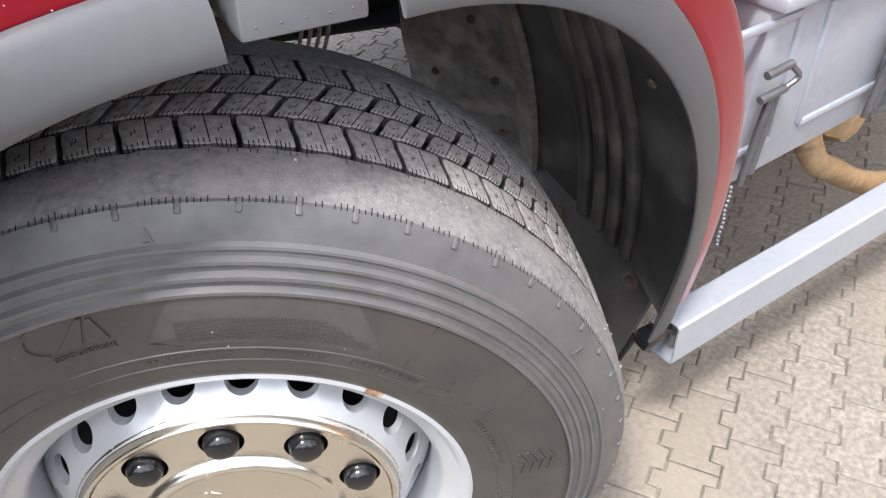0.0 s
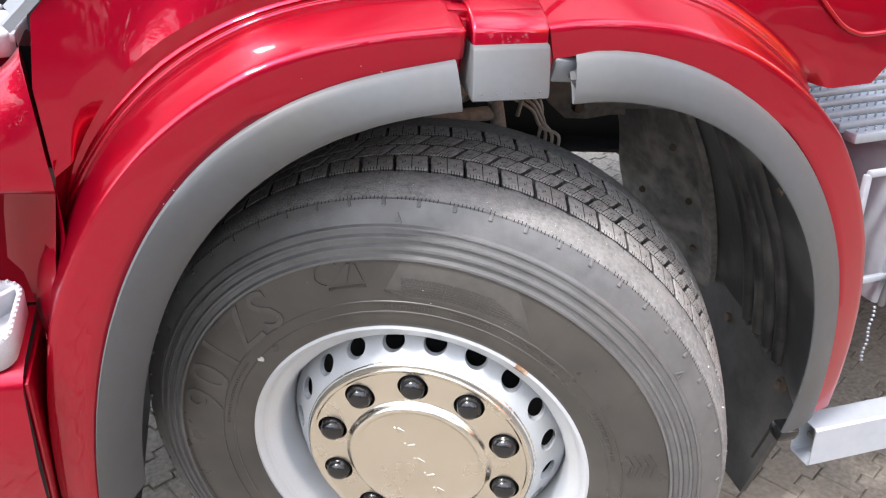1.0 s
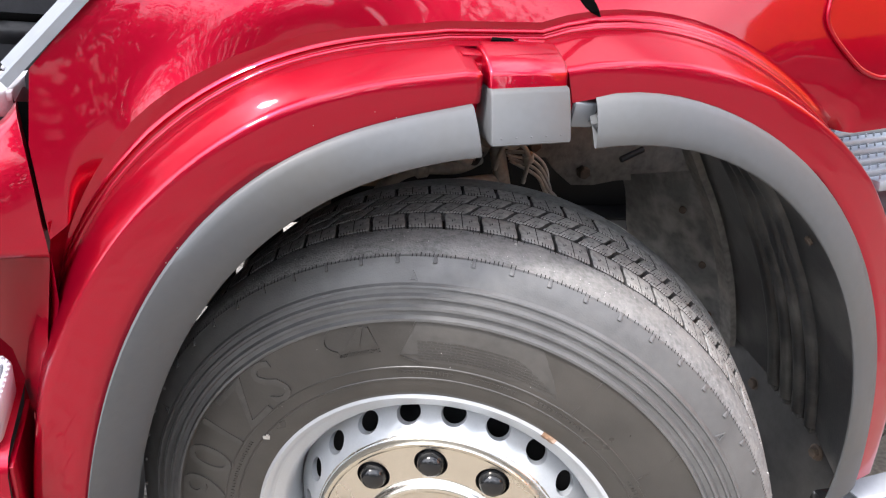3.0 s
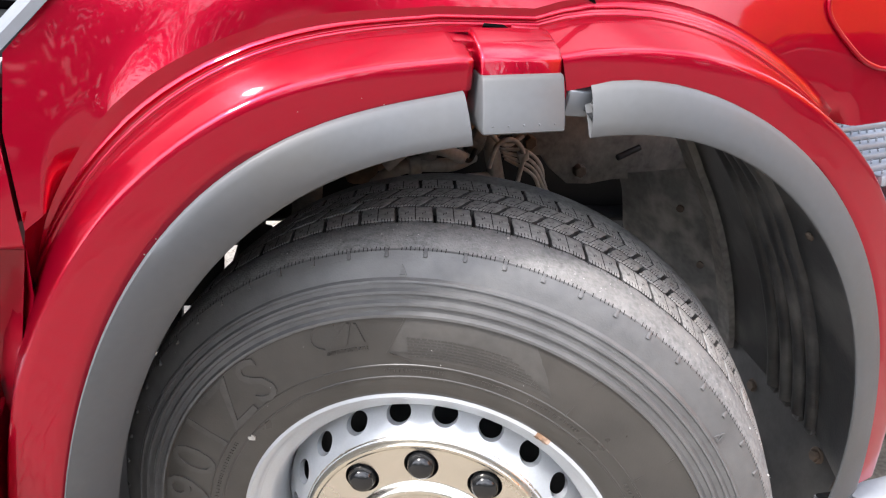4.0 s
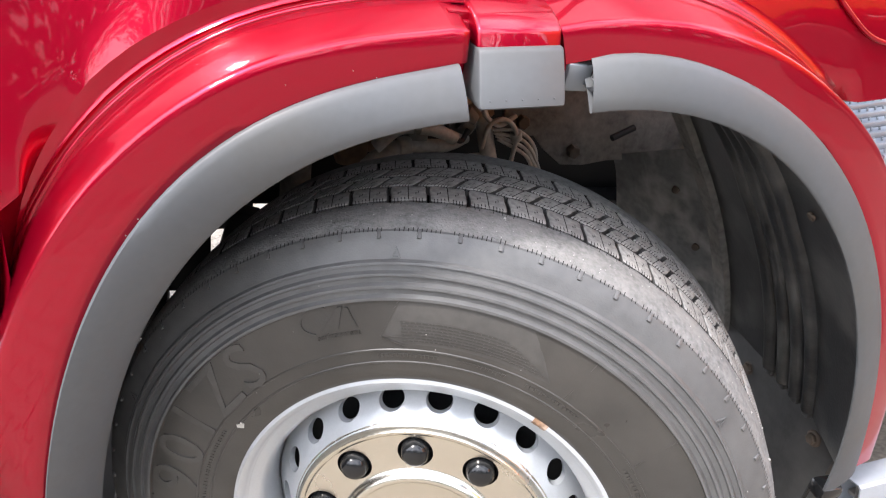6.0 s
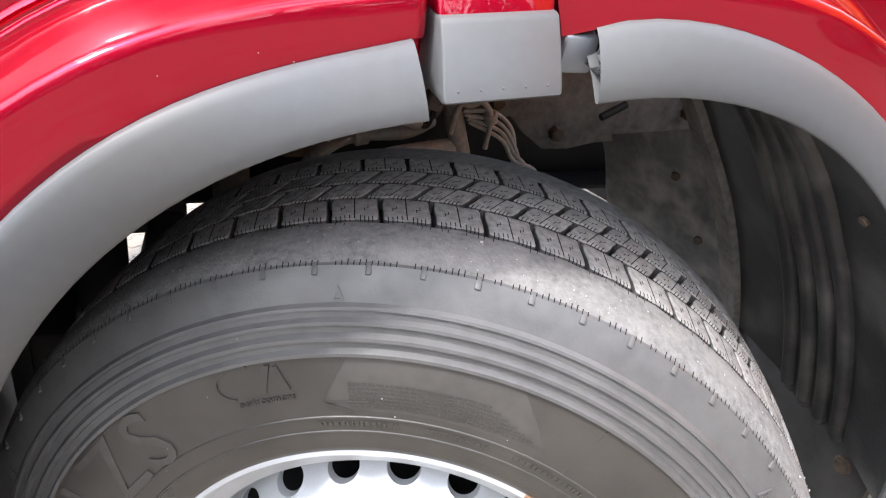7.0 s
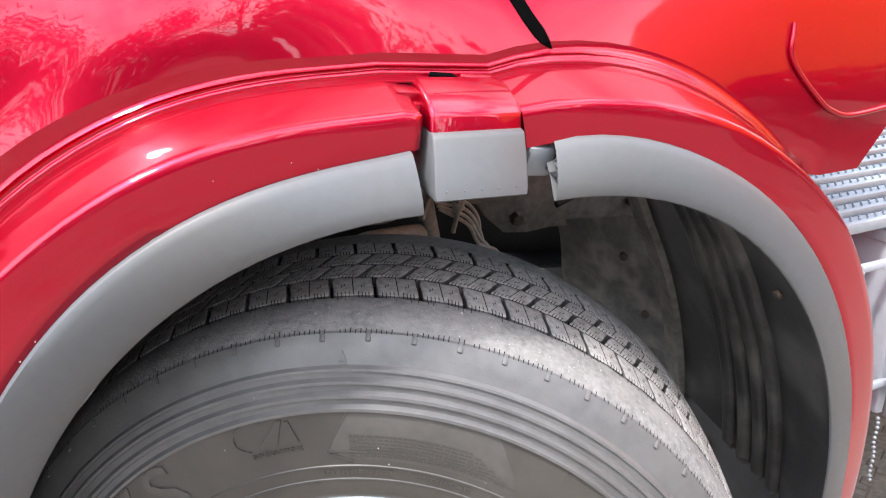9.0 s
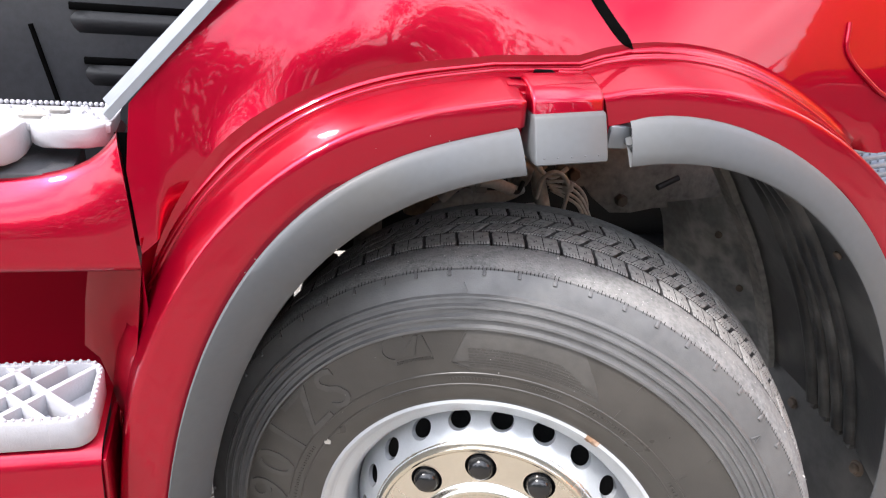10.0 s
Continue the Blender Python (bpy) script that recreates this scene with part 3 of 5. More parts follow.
for line in ([(24.8, 0.36), (25.2, 0.36), (25.2, 0.431), (24.8, 0.431)], [(47.8, 0.36), (48.1, 0.36), (46.6, 0.43), (46.3, 0.43)]):
    wall_mark("wall_line", [line], BAND, 0.0016)
chev = []
for k in range(4):
    r = 0.366 + 0.012 * k
    chev += [[(64.5, r), (64.5, r + 0.004), (68.0, r + 0.012), (68.0, r + 0.008)], [(71.5, r), (71.5, r + 0.004), (68.0, r + 0.012), (68.0, r + 0.008)]]
wall_mark("chevron_mark", chev, BAND, 0.0018)
for a in (-12.4, 47.4, 107.0, -72.0, 167.0, -132.0):
    wall_mark("wear_triangle", [[(a - 0.75, 0.4865), (a - 0.55, 0.4865), (a + 0.1, 0.4995), (a - 0.05, 0.5005)], [(a + 0.75, 0.4865), (a + 0.55, 0.4865), (a - 0.1, 0.4995), (a + 0.05, 0.5005)], [(a - 0.75, 0.4865), (a + 0.75, 0.4865), (a + 0.6, 0.4885), (a - 0.6, 0.4885)]], RUBBER, 0.0022, "raised wear triangle")
# pale scrap stuck to the wall, rust chip on the rim edge
wall_mark("stuck_scrap", [[(-63.0, 0.335), (-62.4, 0.339), (-61.6, 0.335), (-61.1, 0.337), (-61.2, 0.330), (-62.2, 0.327)]], SCRAP, 0.002, "pale scrap stuck to the sidewall")
rust_rows = []
for k in range(7):
    a = radians(23.4 + 0.75 * k)
    e = 0.0012 * math.sin(k * 2.1)
    rust_rows.append([(r * math.sin(a), y - 0.0006, r * math.cos(a)) for r, y in ((0.2885 + e, 0.0042), (0.2925, -0.0026), (0.2975 + e, -0.0062), (0.3035, -0.0042))])
loft("rust_chip", rust_rows, PEEL, rim, "rusty chip on the rim edge")
for a, l in ((58.0, 9.0), (66.0, 5.0)):
    rr = [[((0.2665 + d) * math.sin(radians(a + l * k / 5)), 0.031 + 0.012 * q, (0.2665 + d) * math.cos(radians(a + l * k / 5))) for q, d in ((0, -0.0004), (1 + 0.3 * math.sin(k), -0.0034))] for k in range(6)]
    loft("rust_streak", rr, PEEL, rim)
cover_bars = bmesh.new()
for k in range(5):
    for dx, dz, turn, ln in ((0.0, 0.0, 52, 0.021), (0.007, 0.006, -30 if k % 2 else 18, 0.015)):
        bmesh.ops.create_cube(cover_bars, size=1.0, matrix=Matrix.Translation((-0.046 + 0.023 * k + dx, 0.0026, 0.058 - 0.030 * k + dz)) @ Euler((0, radians(turn), 0)).to_matrix().to_4x4() @ Matrix.Diagonal((ln, 0.0034, 0.0056, 1)))
bmesh.ops.bevel(cover_bars, geom=cover_bars.edges[:], offset=0.0016, segments=3, affect="EDGES", profile=0.5)
from_bm("embossed_bars", cover_bars, STEEL, rim, "embossed marks on the polished cover")

# grit on the shoulder and sidewall
gv, gf = [], []
rg = random.Random(9)
for k in range(130):
    a = radians(rg.uniform(-60, 75))
    if rg.random() < 0.85:
        o = rg.uniform(-0.075, -0.022)
        r = 0.5185 + 0.0132 * min(1.0, (-0.020 - o) / 0.05) ** 0.45 + 0.0008
    else:
        r = rg.uniform(0.33, 0.51)
        o = wall_o(r) + 0.0025
    sz = rg.uniform(0.0005, 0.0013) * (1.8 if rg.random() < 0.06 else 1.0)
    b = len(gv)
    c = Vector((r * math.sin(a), -o, r * math.cos(a)))
    out = Vector((math.sin(a), -0.5, math.cos(a))).normalized()
    u = out.orthogonal().normalized()
    v = out.cross(u)
    gv += [c + u * sz, c + v * sz * rg.uniform(0.5, 1), c - u * sz * rg.uniform(0.5, 1), c - v * sz, c + out * sz * 0.8]
    gf += [(b, b + 1, b + 4), (b + 1, b + 2, b + 4), (b + 2, b + 3, b + 4), (b + 3, b, b + 4)]
tagged(add_mesh("grit", gv, gf, SPECK, tyre, "pale grit on the tyre"), kind="stuff")

# ---------------------------------------------------------------- truck: arch, fender and side panel
N_ARCH = 40
# arch curves in x, z and y, from the top joint down to the sill
L_LOW = [(-0.0706, 1.2147, -0.0543), (-0.3156, 1.1808, -0.0439), (-0.4761, 0.9808, -0.0077), (-0.5046, 0.5133, 0.0171)]
L_UP = [(-0.0804, 1.2685, -0.0227), (-0.2343, 1.2289, -0.0245), (-0.5609, 1.2206, -0.0454), (-0.5667, 0.4544, -0.0734)]
R_LOW = [(0.0842, 1.2258, -0.0450), (0.4074, 1.3114, -0.0965), (0.6699, 0.9025, -0.1235), (0.7087, 0.5406, -0.1089)]
R_UP = [(0.0838, 1.2839, -0.0150), (0.2119, 1.3403, -0.0647), (0.6228, 1.2533, -0.0929), (0.7897, 0.5644, -0.0891)]
cab_from = list(truck.children)


def mix(a, b, t):
    return tuple(p + (q - p) * t for p, q in zip(a, b))


def even(curve, n):
    """The curve cut into n steps of one length."""
    run = [0.0]
    for a, b in zip(curve, curve[1:]):
        run.append(run[-1] + math.dist(a, b))
    out, k = [], 0
    for i in range(n + 1):
        d = run[-1] * i / n
        while k < len(curve) - 2 and run[k + 1] < d:
            k += 1
        out.append(mix(curve[k], curve[k + 1], (d - run[k]) / (run[k + 1] - run[k])))
    return out


def foot(curve, z):
    """The curve carried straight on down to z."""
    x1, z1, y1 = curve[-1]
    return curve + [(x1, z1 + (z - z1) * j / 4, y1) for j in range(1, 5)]


def beside(curve, sign, widths):
    """A curve beside another, at the widths given along it."""
    out = []
    nn = normals(curve, sign)
    for i, (p, n) in enumerate(zip(curve, nn)):
        u = i / (len(curve) - 1) * (len(widths) - 1)
        k = min(int(u), len(widths) - 2)
        w = widths[k] + (widths[k + 1] - widths[k]) * (u - k)
        out.append((p[0] + n[0] * w, p[1] + n[1] * w, p[2]))
    return out


def normals(curve, sign):
    out = []
    for i in range(len(curve)):
        a, b = curve[max(0, i - 1)], curve[min(len(curve) - 1, i + 1)]
        d = Vector((b[0] - a[0], b[1] - a[1])).normalized()
        out.append((-d[1] * sign, d[0] * sign))
    return out


def panel_y(x, z):
    q = min(1.0, max(0.0, (-0.2 - x) / 0.35))
    return max(0.012, 0.070 - 0.01 * max(x, 0.0) + 0.060 * q * q * (3 - 2 * q) + (0.48 - 0.16 * min(1.0, max(0.0, (x - 0.15) / 0.3))) * (z - 1.33) * (1.0 if z > 1.33 else 0.6))


def ledge_k(x):
    """The ledge over the fender runs out towards the rear."""
    q = min(1.0, max(0.0, (x - 0.06) / 0.60))
    return 1 - 0.80 * q * q * (3 - 2 * q)


def trim(name, low, up, label):
    rows = []
    for a, b in zip(low, up):
        shape = ((0.56, -0.014), (0.30, -0.032), (0.02, -0.0458), (0.0, -0.0475), (0.012, -0.0505), (0.05, -0.0512), (0.3, -0.0475), (0.6, -0.0395), (0.85, -0.0295), (0.975, -0.0225), (1.0, -0.0185), (0.985, -0.004))
        row = []
        for t, y in shape:
            p = mix(a, b, t)
            row.append((p[0], y + (a[2] + 0.0475) * (1 - t) + (b[2] + 0.0185) * t, p[1]))
        rows.append(row)
    ob = loft(name, rows, TRIM, truck, label, sharp=50)
    return ob, rows


left_low, left_up = (even(foot(bezier(c, N_ARCH), 0.42), N_ARCH + 6) for c in (L_LOW, L_UP))
left_cr = beside(left_up, -1, (0.034, 0.050, 0.062, 0.070, 0.062, 0.052))
right_low, right_up = (even(bezier(c, N_ARCH), N_ARCH) for c in (R_LOW, R_UP))
right_cr = beside(right_up, 1, (0.027, 0.045, 0.058, 0.055, 0.050, 0.044))
right_cr = [(x - 0.030 * max(0.0, 1 - i / 4), z, y) for i, (x, z, y) in enumerate(right_cr)]
ltrim, lrows = trim("arch_trim", left_low, left_up, "matt grey plastic wheel arch trim")
rtrim, rrows = trim("arch_trim", right_low, right_up, "scuffed matt grey plastic wheel arch trim, open at its end")
# closed front end of the front trim
add_mesh("trim_end", lrows[0], [tuple(range(len(lrows[0])))], TRIM, ltrim, smooth=False)
# webs inside the open end
a, b = right_low[0], right_up[0]
for (t0, y0), (t1, y1) in (((0.30, -0.039), (0.36, -0.031)), ((0.36, -0.031), (0.54, -0.036)), ((0.54, -0.036), (0.60, -0.024)), ((0.60, -0.024), (0.80, -0.029))):
    p, q = mix(a, b, t0), mix(a, b, t1)
    tube("web", [(p[0] + 0.005, y0 + 0.003, p[1]), (q[0] + 0.005, y1 + 0.003, q[1])], 0.0014, TRIM, rtrim, sides=8)
end_c = [sum(p[q] for p in rrows[1]) / len(rrows[1]) for q in range(3)]
add_mesh("trim_end", [mix(end_c, p, 0.8) for p in rrows[1]], [tuple(range(len(rrows[1])))], LINER, rtrim, smooth=False)


def lip_profile(d_end, y_end, lk=1.0):
    """Above the notch: upright lip, rounded edge, slope, hollow into the panel."""
    out = [(0.0190, 0.0748 * lk), (0.0205, 0.0752 * lk), (0.0218, 0.0768 * lk), (0.0225, 0.0790 * lk)]
    y_end = max(y_end, 0.081 * lk)
    for t in (0.08, 0.18, 0.28, 0.36, 0.42, 0.48, 0.56, 0.66, 0.76, 0.87, 1.0):
        # a soft ridge runs along the hollow
        ridge = 0.0035 * math.exp(-((t - 0.42) / 0.10) ** 2) * lk
        out.append((0.0225 + (d_end - 0.0225) * (0.45 * t + 0.55 * t ** 3) + 0.3 * ridge, 0.079 * lk + (y_end - 0.079 * lk) * (1 - (1 - t) ** 1.6) - ridge))
    return out


def fender(name, up, cr, sign, label, skirt):
    rows = []
    nn = normals(cr, sign)
    for i, (a, c, n) in enumerate(zip(up, cr, nn)):
        row = []
        out_y = a[2] + 0.0185
        for t, y in ((-0.12, -0.004), (0.0, -0.0135), (0.3, -0.0125), (0.6, -0.0105), (0.86, -0.0085)):
            p = mix(a, c, t)
            row.append((p[0], y + out_y, p[1]))
        d_end, y_end = skirt(i, c)
        lk = ledge_k(c[0])
        w = min(1.0, max(0.0, (1.210 - c[1]) / 0.08)) if c[0] > 0.4 else 0.0
        for d, y in ((0.0, -0.0068), (0.0022, -0.0052), (0.0036, -0.0020), (0.0048, 0.0035)):
            row.append((c[0] + n[0] * d, y + out_y, c[1] + n[1] * d))
        # ledge, then the notch where the cab panel starts, then a hollow curve up into it
        y_n = 0.070
        for d, y, k in ((0.0115, 0.036, 0.5), (0.0150, 0.056, 0.2), (0.0175, y_n, 0.0), (0.0140, y_n + 0.003, 0.0), (0.0140, y_n + 0.0045, 0.0)):
            e = d * (1 - w) + 0.0055 * w
            row.append((c[0] + n[0] * e, out_y * k + y * lk * (1 - w) + y * 1.2 * w, c[1] + n[1] * e))
        for q, (d, y) in enumerate(lip_profile(d_end, y_end, lk)):
            e = d * (1 - w) + 0.0055 * w
            row.append((c[0] + n[0] * e, y * (1 - w) + (0.092 + 0.008 * q) * w, c[1] + n[1] * e))
        rows.append(row)
    return loft(name, rows, RED, truck, label, sharp=60), rows


def skirt_left(i, c):
    return (0.040 + 0.014 * min(1.0, max(0.0, (-0.15 - c[0]) / 0.25)), panel_y(c[0], c[1] + 0.04)) if c[1] > 1.16 else ((0.035 + 0.019 * max(0.0, (c[1] - 1.03) / 0.13), panel_y(c[0] - 0.04, c[1])) if c[1] > 1.03 else (0.035 if c[1] < 0.93 else 0.035 - 0.022 * (1.03 - c[1]) / 0.1, 0.075))


def skirt_right(i, c):
    return (0.040, panel_y(c[0], c[1] + 0.04))


# the rear fender's face starts straight down beside the joint
right_face = [(x - 0.027 * max(0.0, 1 - i / 4), z - 0.012 * max(0.0, 1 - i / 4), y) for i, (x, z, y) in enumerate(right_up)]
_, lfr = fender("front_fender", left_up, left_cr, -1, "glossy red flared fender in front of the joint", skirt_left)
rf, rfr = fender("rear_fender", right_face, right_cr, 1, "glossy red flared fender behind the joint", skirt_right)


def side_panel(name, start, tops, label):
    """Sheet from the fender's edge up to the line tops."""
    rows = []
    m = 14
    for p, q in zip(start, tops):
        row = []
        for k in range(m + 1):
            t = k / m
            x, z = p[0] + (q[0] - p[0]) * t, p[2] + (q[1] - p[2]) * t
            row.append((x, panel_y(x, z) + (p[1] - panel_y(p[0], p[2])) * (1 - min(1.0, t / 0.3)) ** 2, z))
        rows.append(row)
    return loft(name, rows, RED, truck, label, sharp=60)


# front panel: bounded by the slanting edge of the step well
keep = [r[-1] for r, c in zip(lfr, left_cr) if c[1] > 1.03]
tops = []
for i, p in enumerate(keep):
    t = i / (len(keep) - 1)
    if t < 0.55:
        k = t / 0.55
        tops.append((0.0 - 0.313 * k, 1.75 - 0.18 * k))
    elif t < 0.92:
        k = (t - 0.55) / 0.37
        tops.append((-0.313 - 0.2905 * k, 1.57 - 0.345 * k))
    else:
        k = (t - 0.92) / 0.08
        tops.append((-0.6035 + 0.026 * k, 1.225 - 0.18 * k))
# the shelf and panel run on over the joint
bridge = []
for k in range(1, 8):
    t = k / 8
    bridge.append([tuple(a[q] + (b[q] - a[q]) * t for q in range(3)) for a, b in zip(lfr[0], rfr[0])])
shelf = [lfr[0][10:]] + [r[10:] for r in bridge] + [rfr[0][10:]]
shelf_ob = loft("fender_shelf", shelf, RED, truck, "glossy red shelf over the fender joint", sharp=60)
keep_r = [r[-1] for r in rfr]
tops_r = []
for i, p in enumerate(keep_r):
    t = i / (len(keep_r) - 1)
    k = min(1.0, t / 0.27)
    tops_r.append((0.80 * k, 1.75 - 0.27 * k * k) if t < 0.27 else (0.80 - 0.155 * (t - 0.27) / 0.13, 1.48 - 0.245 * (t - 0.27) / 0.13))
join = [r[-1] for r in bridge]
panel = side_panel("side_panel", list(reversed(keep)) + join + keep_r[:17], list(reversed(tops)) + [(0.0, 1.75)] * len(join) + tops_r[:17], "glossy red cab side panel above the wheel")
# rounded red ends of the fenders beside the joint
for row, x_in in ((lfr[0], -0.066), (rfr[0], 0.055)):
    sg = 1 if x_in > 0 else -1
    ends = [row[1:12]]
    for dx, dy in ((0.0115, 0.0), (0.0075, 0.0008), (0.0035, 0.0032), (0.001, 0.0075), (0.0, 0.013), (0.0, 0.06)):
        ends.append([(min(x_in + dx, p[0]) if sg > 0 else max(x_in - dx, p[0]), p[1] + dy * fy, p[2] - dy * (1 - fy)) for p, fy in zip(row[1:12], (1, 1, 1, 0.95, 0.85, 0.7, 0.5, 0.25, 0.1, 0.0, 0.0))])
    loft("fender_end", ends, RED, truck, sharp=60)
from mathutils import bvhtree
# dark slanting gap between the panels
skin_v, skin_f = [], []
for ob in (rf, shelf_ob, panel):
    n0 = len(skin_v)
    skin_v += [v.co.copy() for v in ob.data.vertices]
    skin_f += [[n0 + q for q in f.vertices] for f in ob.data.polygons]
skin = bvhtree.BVHTree.FromPolygons(skin_v, skin_f)


def surf_y(x, z):
    """Outer face of the red skin near the joint."""
    hit = skin.ray_cast(Vector((x, -1.0, z)), Vector((0, 1, 0)))[0]
    return hit.y if hit else panel_y(x, z)


gap_path = [(-0.010, 1.530), (0.028, 1.466), (0.062, 1.418), (0.086, 1.390), (0.108, 1.368), (0.118, 1.360)]
gap_v = []
gap_path = [(a[0] + (b[0] - a[0]) * q / 3, a[1] + (b[1] - a[1]) * q / 3) for a, b in zip(gap_path, gap_path[1:]) for q in range(3)] + gap_path[-1:]
for k, (x, z) in enumerate(gap_path):
    w = 0.0080 if k < 12 else 0.0080 - 0.0018 * (k - 11)
    ux, uz = 0.80, 0.60
    for s0, lift in ((-1.0, 0.0005), (-0.85, 0.0016), (0.85, 0.0016), (1.0, 0.0005)):
        px, pz = x + ux * w * s0, z + uz * w * s0
        gap_v.append((px, surf_y(px, pz) - lift, pz))
add_mesh("panel_seam", gap_v, strip_faces(len(gap_path), 4), VOID, truck, "dark slanting panel gap", smooth=False)
# shallow pressed line of a small flap
tube("flap_line", [(x, panel_y(x, z) - 0.003, z) for x, z in ((0.478, 1.42), (0.482, 1.375), (0.535, 1.330), (0.572, 1.313), (0.61, 1.311), (0.685, 1.328))], 0.0035, RED, truck, n=8)

# ---------------------------------------------------------------- truck: joint cover between the fenders
x0, x1 = -0.060, 0.044
sec = [(0.060, 1.286), (0.060, 1.3205), (0.057, 1.3235), (0.036, 1.3220), (0.016, 1.3175), (0.002, 1.3120), (-0.0060, 1.3065), (-0.0085, 1.3042), (-0.0100, 1.3005), (-0.0145, 1.2868), (-0.013, 1.2850)]
rows = []
for dx, k in ((0.0, 0.0055), (0.0008, 0.0030), (0.0025, 0.0012), (0.005, 0.0), (0.099, 0.0), (0.1015, 0.0012), (0.1032, 0.0030), (0.104, 0.0055)):
    row = []
    for y, z in sec:
        c = Vector((0.026 - y, 1.303 - z)).normalized() * k
        row.append((x0 + dx, y + c[0], z + c[1] + 0.006 * dx / 0.1))
    rows.append(row)
loft("joint_cover", rows, RED, truck, "red painted cover over the fender joint", caps=True, closed=True, sharp=40)
g = [(0.02, 1.286), (-0.0175, 1.2868), (-0.0215, 1.2855), (-0.0245, 1.282), (-0.036, 1.2655), (-0.046, 1.248), (-0.0535, 1.2335), (-0.0550, 1.2290), (-0.0530, 1.2268), (-0.048, 1.2262), (0.02, 1.224)]
rows = []
for dx, k in ((0.0, 0.0030), (0.0007, 0.0012), (0.0022, 0.0), (0.1018, 0.0), (0.1033, 0.0012), (0.104, 0.0030)):
    row = []
    for y, z in g:
        c = Vector((-0.018 - y, 1.256 - z)).normalized() * k
        row.append((x0 + dx, y + c[0], z + c[1] + 0.009 * dx / 0.104))
    rows.append(row)
joint = loft("joint_pad", rows, TRIM, truck, "grey plastic pad of the joint cover", caps=True, closed=True, sharp=40)
for k in range(5):
    bm = bmesh.new()
    bmesh.ops.create_uvsphere(bm, u_segments=8, v_segments=6, radius=0.0013)
    from_bm("pip", bm, TRIM, joint, matrix=pose(x0 + 0.012 + 0.0195 * k, -0.0515, 1.2375 + 0.0017 * k))
# red recess behind the cover, the slanting gusset beside it, and the bracket to the rear trim
box("joint_back", (-0.010, 0.058, 1.268), (0.160, 0.07, 0.076), RED, truck, bevel=0.004)
box("recess_wall", (-0.071, 0.056, 1.2995), (0.030, 0.055, 0.032), RED, truck, bevel=0.003)
box("recess_wall", (0.050, 0.052, 1.302), (0.02, 0.05, 0.03), RED, truck, bevel=0.003)
box("fender_flange", (0.0600, 0.022, 1.268), (0.016, 0.055, 0.044), RED, truck, bevel=0.004, rot=(4, 0, 0))
box("bracket", (0.0765, 0.004, 1.2585), (0.033, 0.034, 0.036), BRACKET, truck, "pale grey bracket joining the rear trim", bevel=0.004, rot=(8, 0, 0))
plate("slot", [(-0.040, -0.004), (-0.006, -0.004), (-0.010, 0.004), (-0.036, 0.004)], 0.004, VOID, truck, "dark slot behind the joint cover", matrix=pose(0, 0.0648, 1.3268, -78, 0, 0))
plate("lip_strip", [(-0.002, -0.003), (0.036, -0.003), (0.039, 0.004), (0.002, 0.004)], 0.003, RED, truck, bevel=0.0008, matrix=pose(0, 0.0655, 1.3275, -70, 0, 0))

rc = random.Random(4)
for k in range(7):
    side = rc.random() < 0.7
    up, cr = (left_up, left_cr) if side else (right_up, right_cr)
    i = rc.randrange(2, 34)
    p = mix(up[i], cr[i], 0.03 if rc.random() < 0.7 else rc.uniform(0.1, 0.9))
    sz = rc.uniform(0.0005, 0.0010)
    n = 6
    ring = [(p[0] + sz * math.cos(2 * math.pi * q / n) * rc.uniform(0.6, 1.2), p[2] + 0.0042 + 0.0004 * rc.random(), p[1] + sz * math.sin(2 * math.pi * q / n) * rc.uniform(0.5, 1.0)) for q in range(n)]
    add_mesh("stone_chip", ring + [(p[0], p[2] + 0.0065, p[1])], [tuple(range(n))] + [(q, (q + 1) % n, n) for q in range(n)], SPECK, truck, smooth=False)

# ---------------------------------------------------------------- truck: arch lining
rn = normals(right_low, 1)


def liner_row(i, profile):
    a, b = right_low[i], right_up[i]
    row = []
    for y, d in profile:
        p = mix(a, b, 0.40 + 0.40 * max(y, 0.0))
        back = 0.062 * min(1.0, max(0.0, (1.0 - p[1]) / 0.43)) * min(1.0, max(0.0, (y + 0.036) / 0.08))
        row.append((p[0] + back - rn[i][0] * d, y + (a[2] + 0.036) * max(0.0, 1 - max(y + 0.036, 0.0) / 0.07), p[1] - rn[i][1] * d))
    return row


rib_profile = [(-0.029, 0.0), (0.0, 0.0), (0.034, 0.0)]
for c in (0.060, 0.103, 0.146, 0.192):
    rib_profile += [(c - 0.0155, 0.0), (c - 0.0125, 0.007), (c - 0.006, 0.0145), (c, 0.0165), (c + 0.006, 0.0145), (c + 0.0125, 0.007), (c + 0.0155, 0.0)]
rib_profile += [(0.285, 0.0), (0.36, 0.0)]
last = max(i for i, p in enumerate(right_low) if p[1] > 0.555)
lin = [liner_row(i, rib_profile) for i in range(last + 1)]
loft("arch_liner", lin, LINER, truck, "ribbed black plastic wheel arch liner", sharp=60)
splash = []
for k in range(13):
    t = k / 12
    row = []
    for q in range(9):
        u = q / 8
        x = (0.630 + 0.205 * t) * (1 - u) + (0.670 + 0.275 * t) * u
        z = (0.820 - 0.55 * t) * (1 - u) + (0.985 - 0.62 * t) * u
        row.append((x + 0.006 * math.sin(9 * u + 2 * t) + 0.004 * math.sin(17 * t + 5 * u), 0.735 - 0.315 * u, z))
    splash.append(row)
splash_ob = loft("splash_sheet", splash, SHEET, truck, "stained black rubber splash sheet with a few screws", sharp=60)
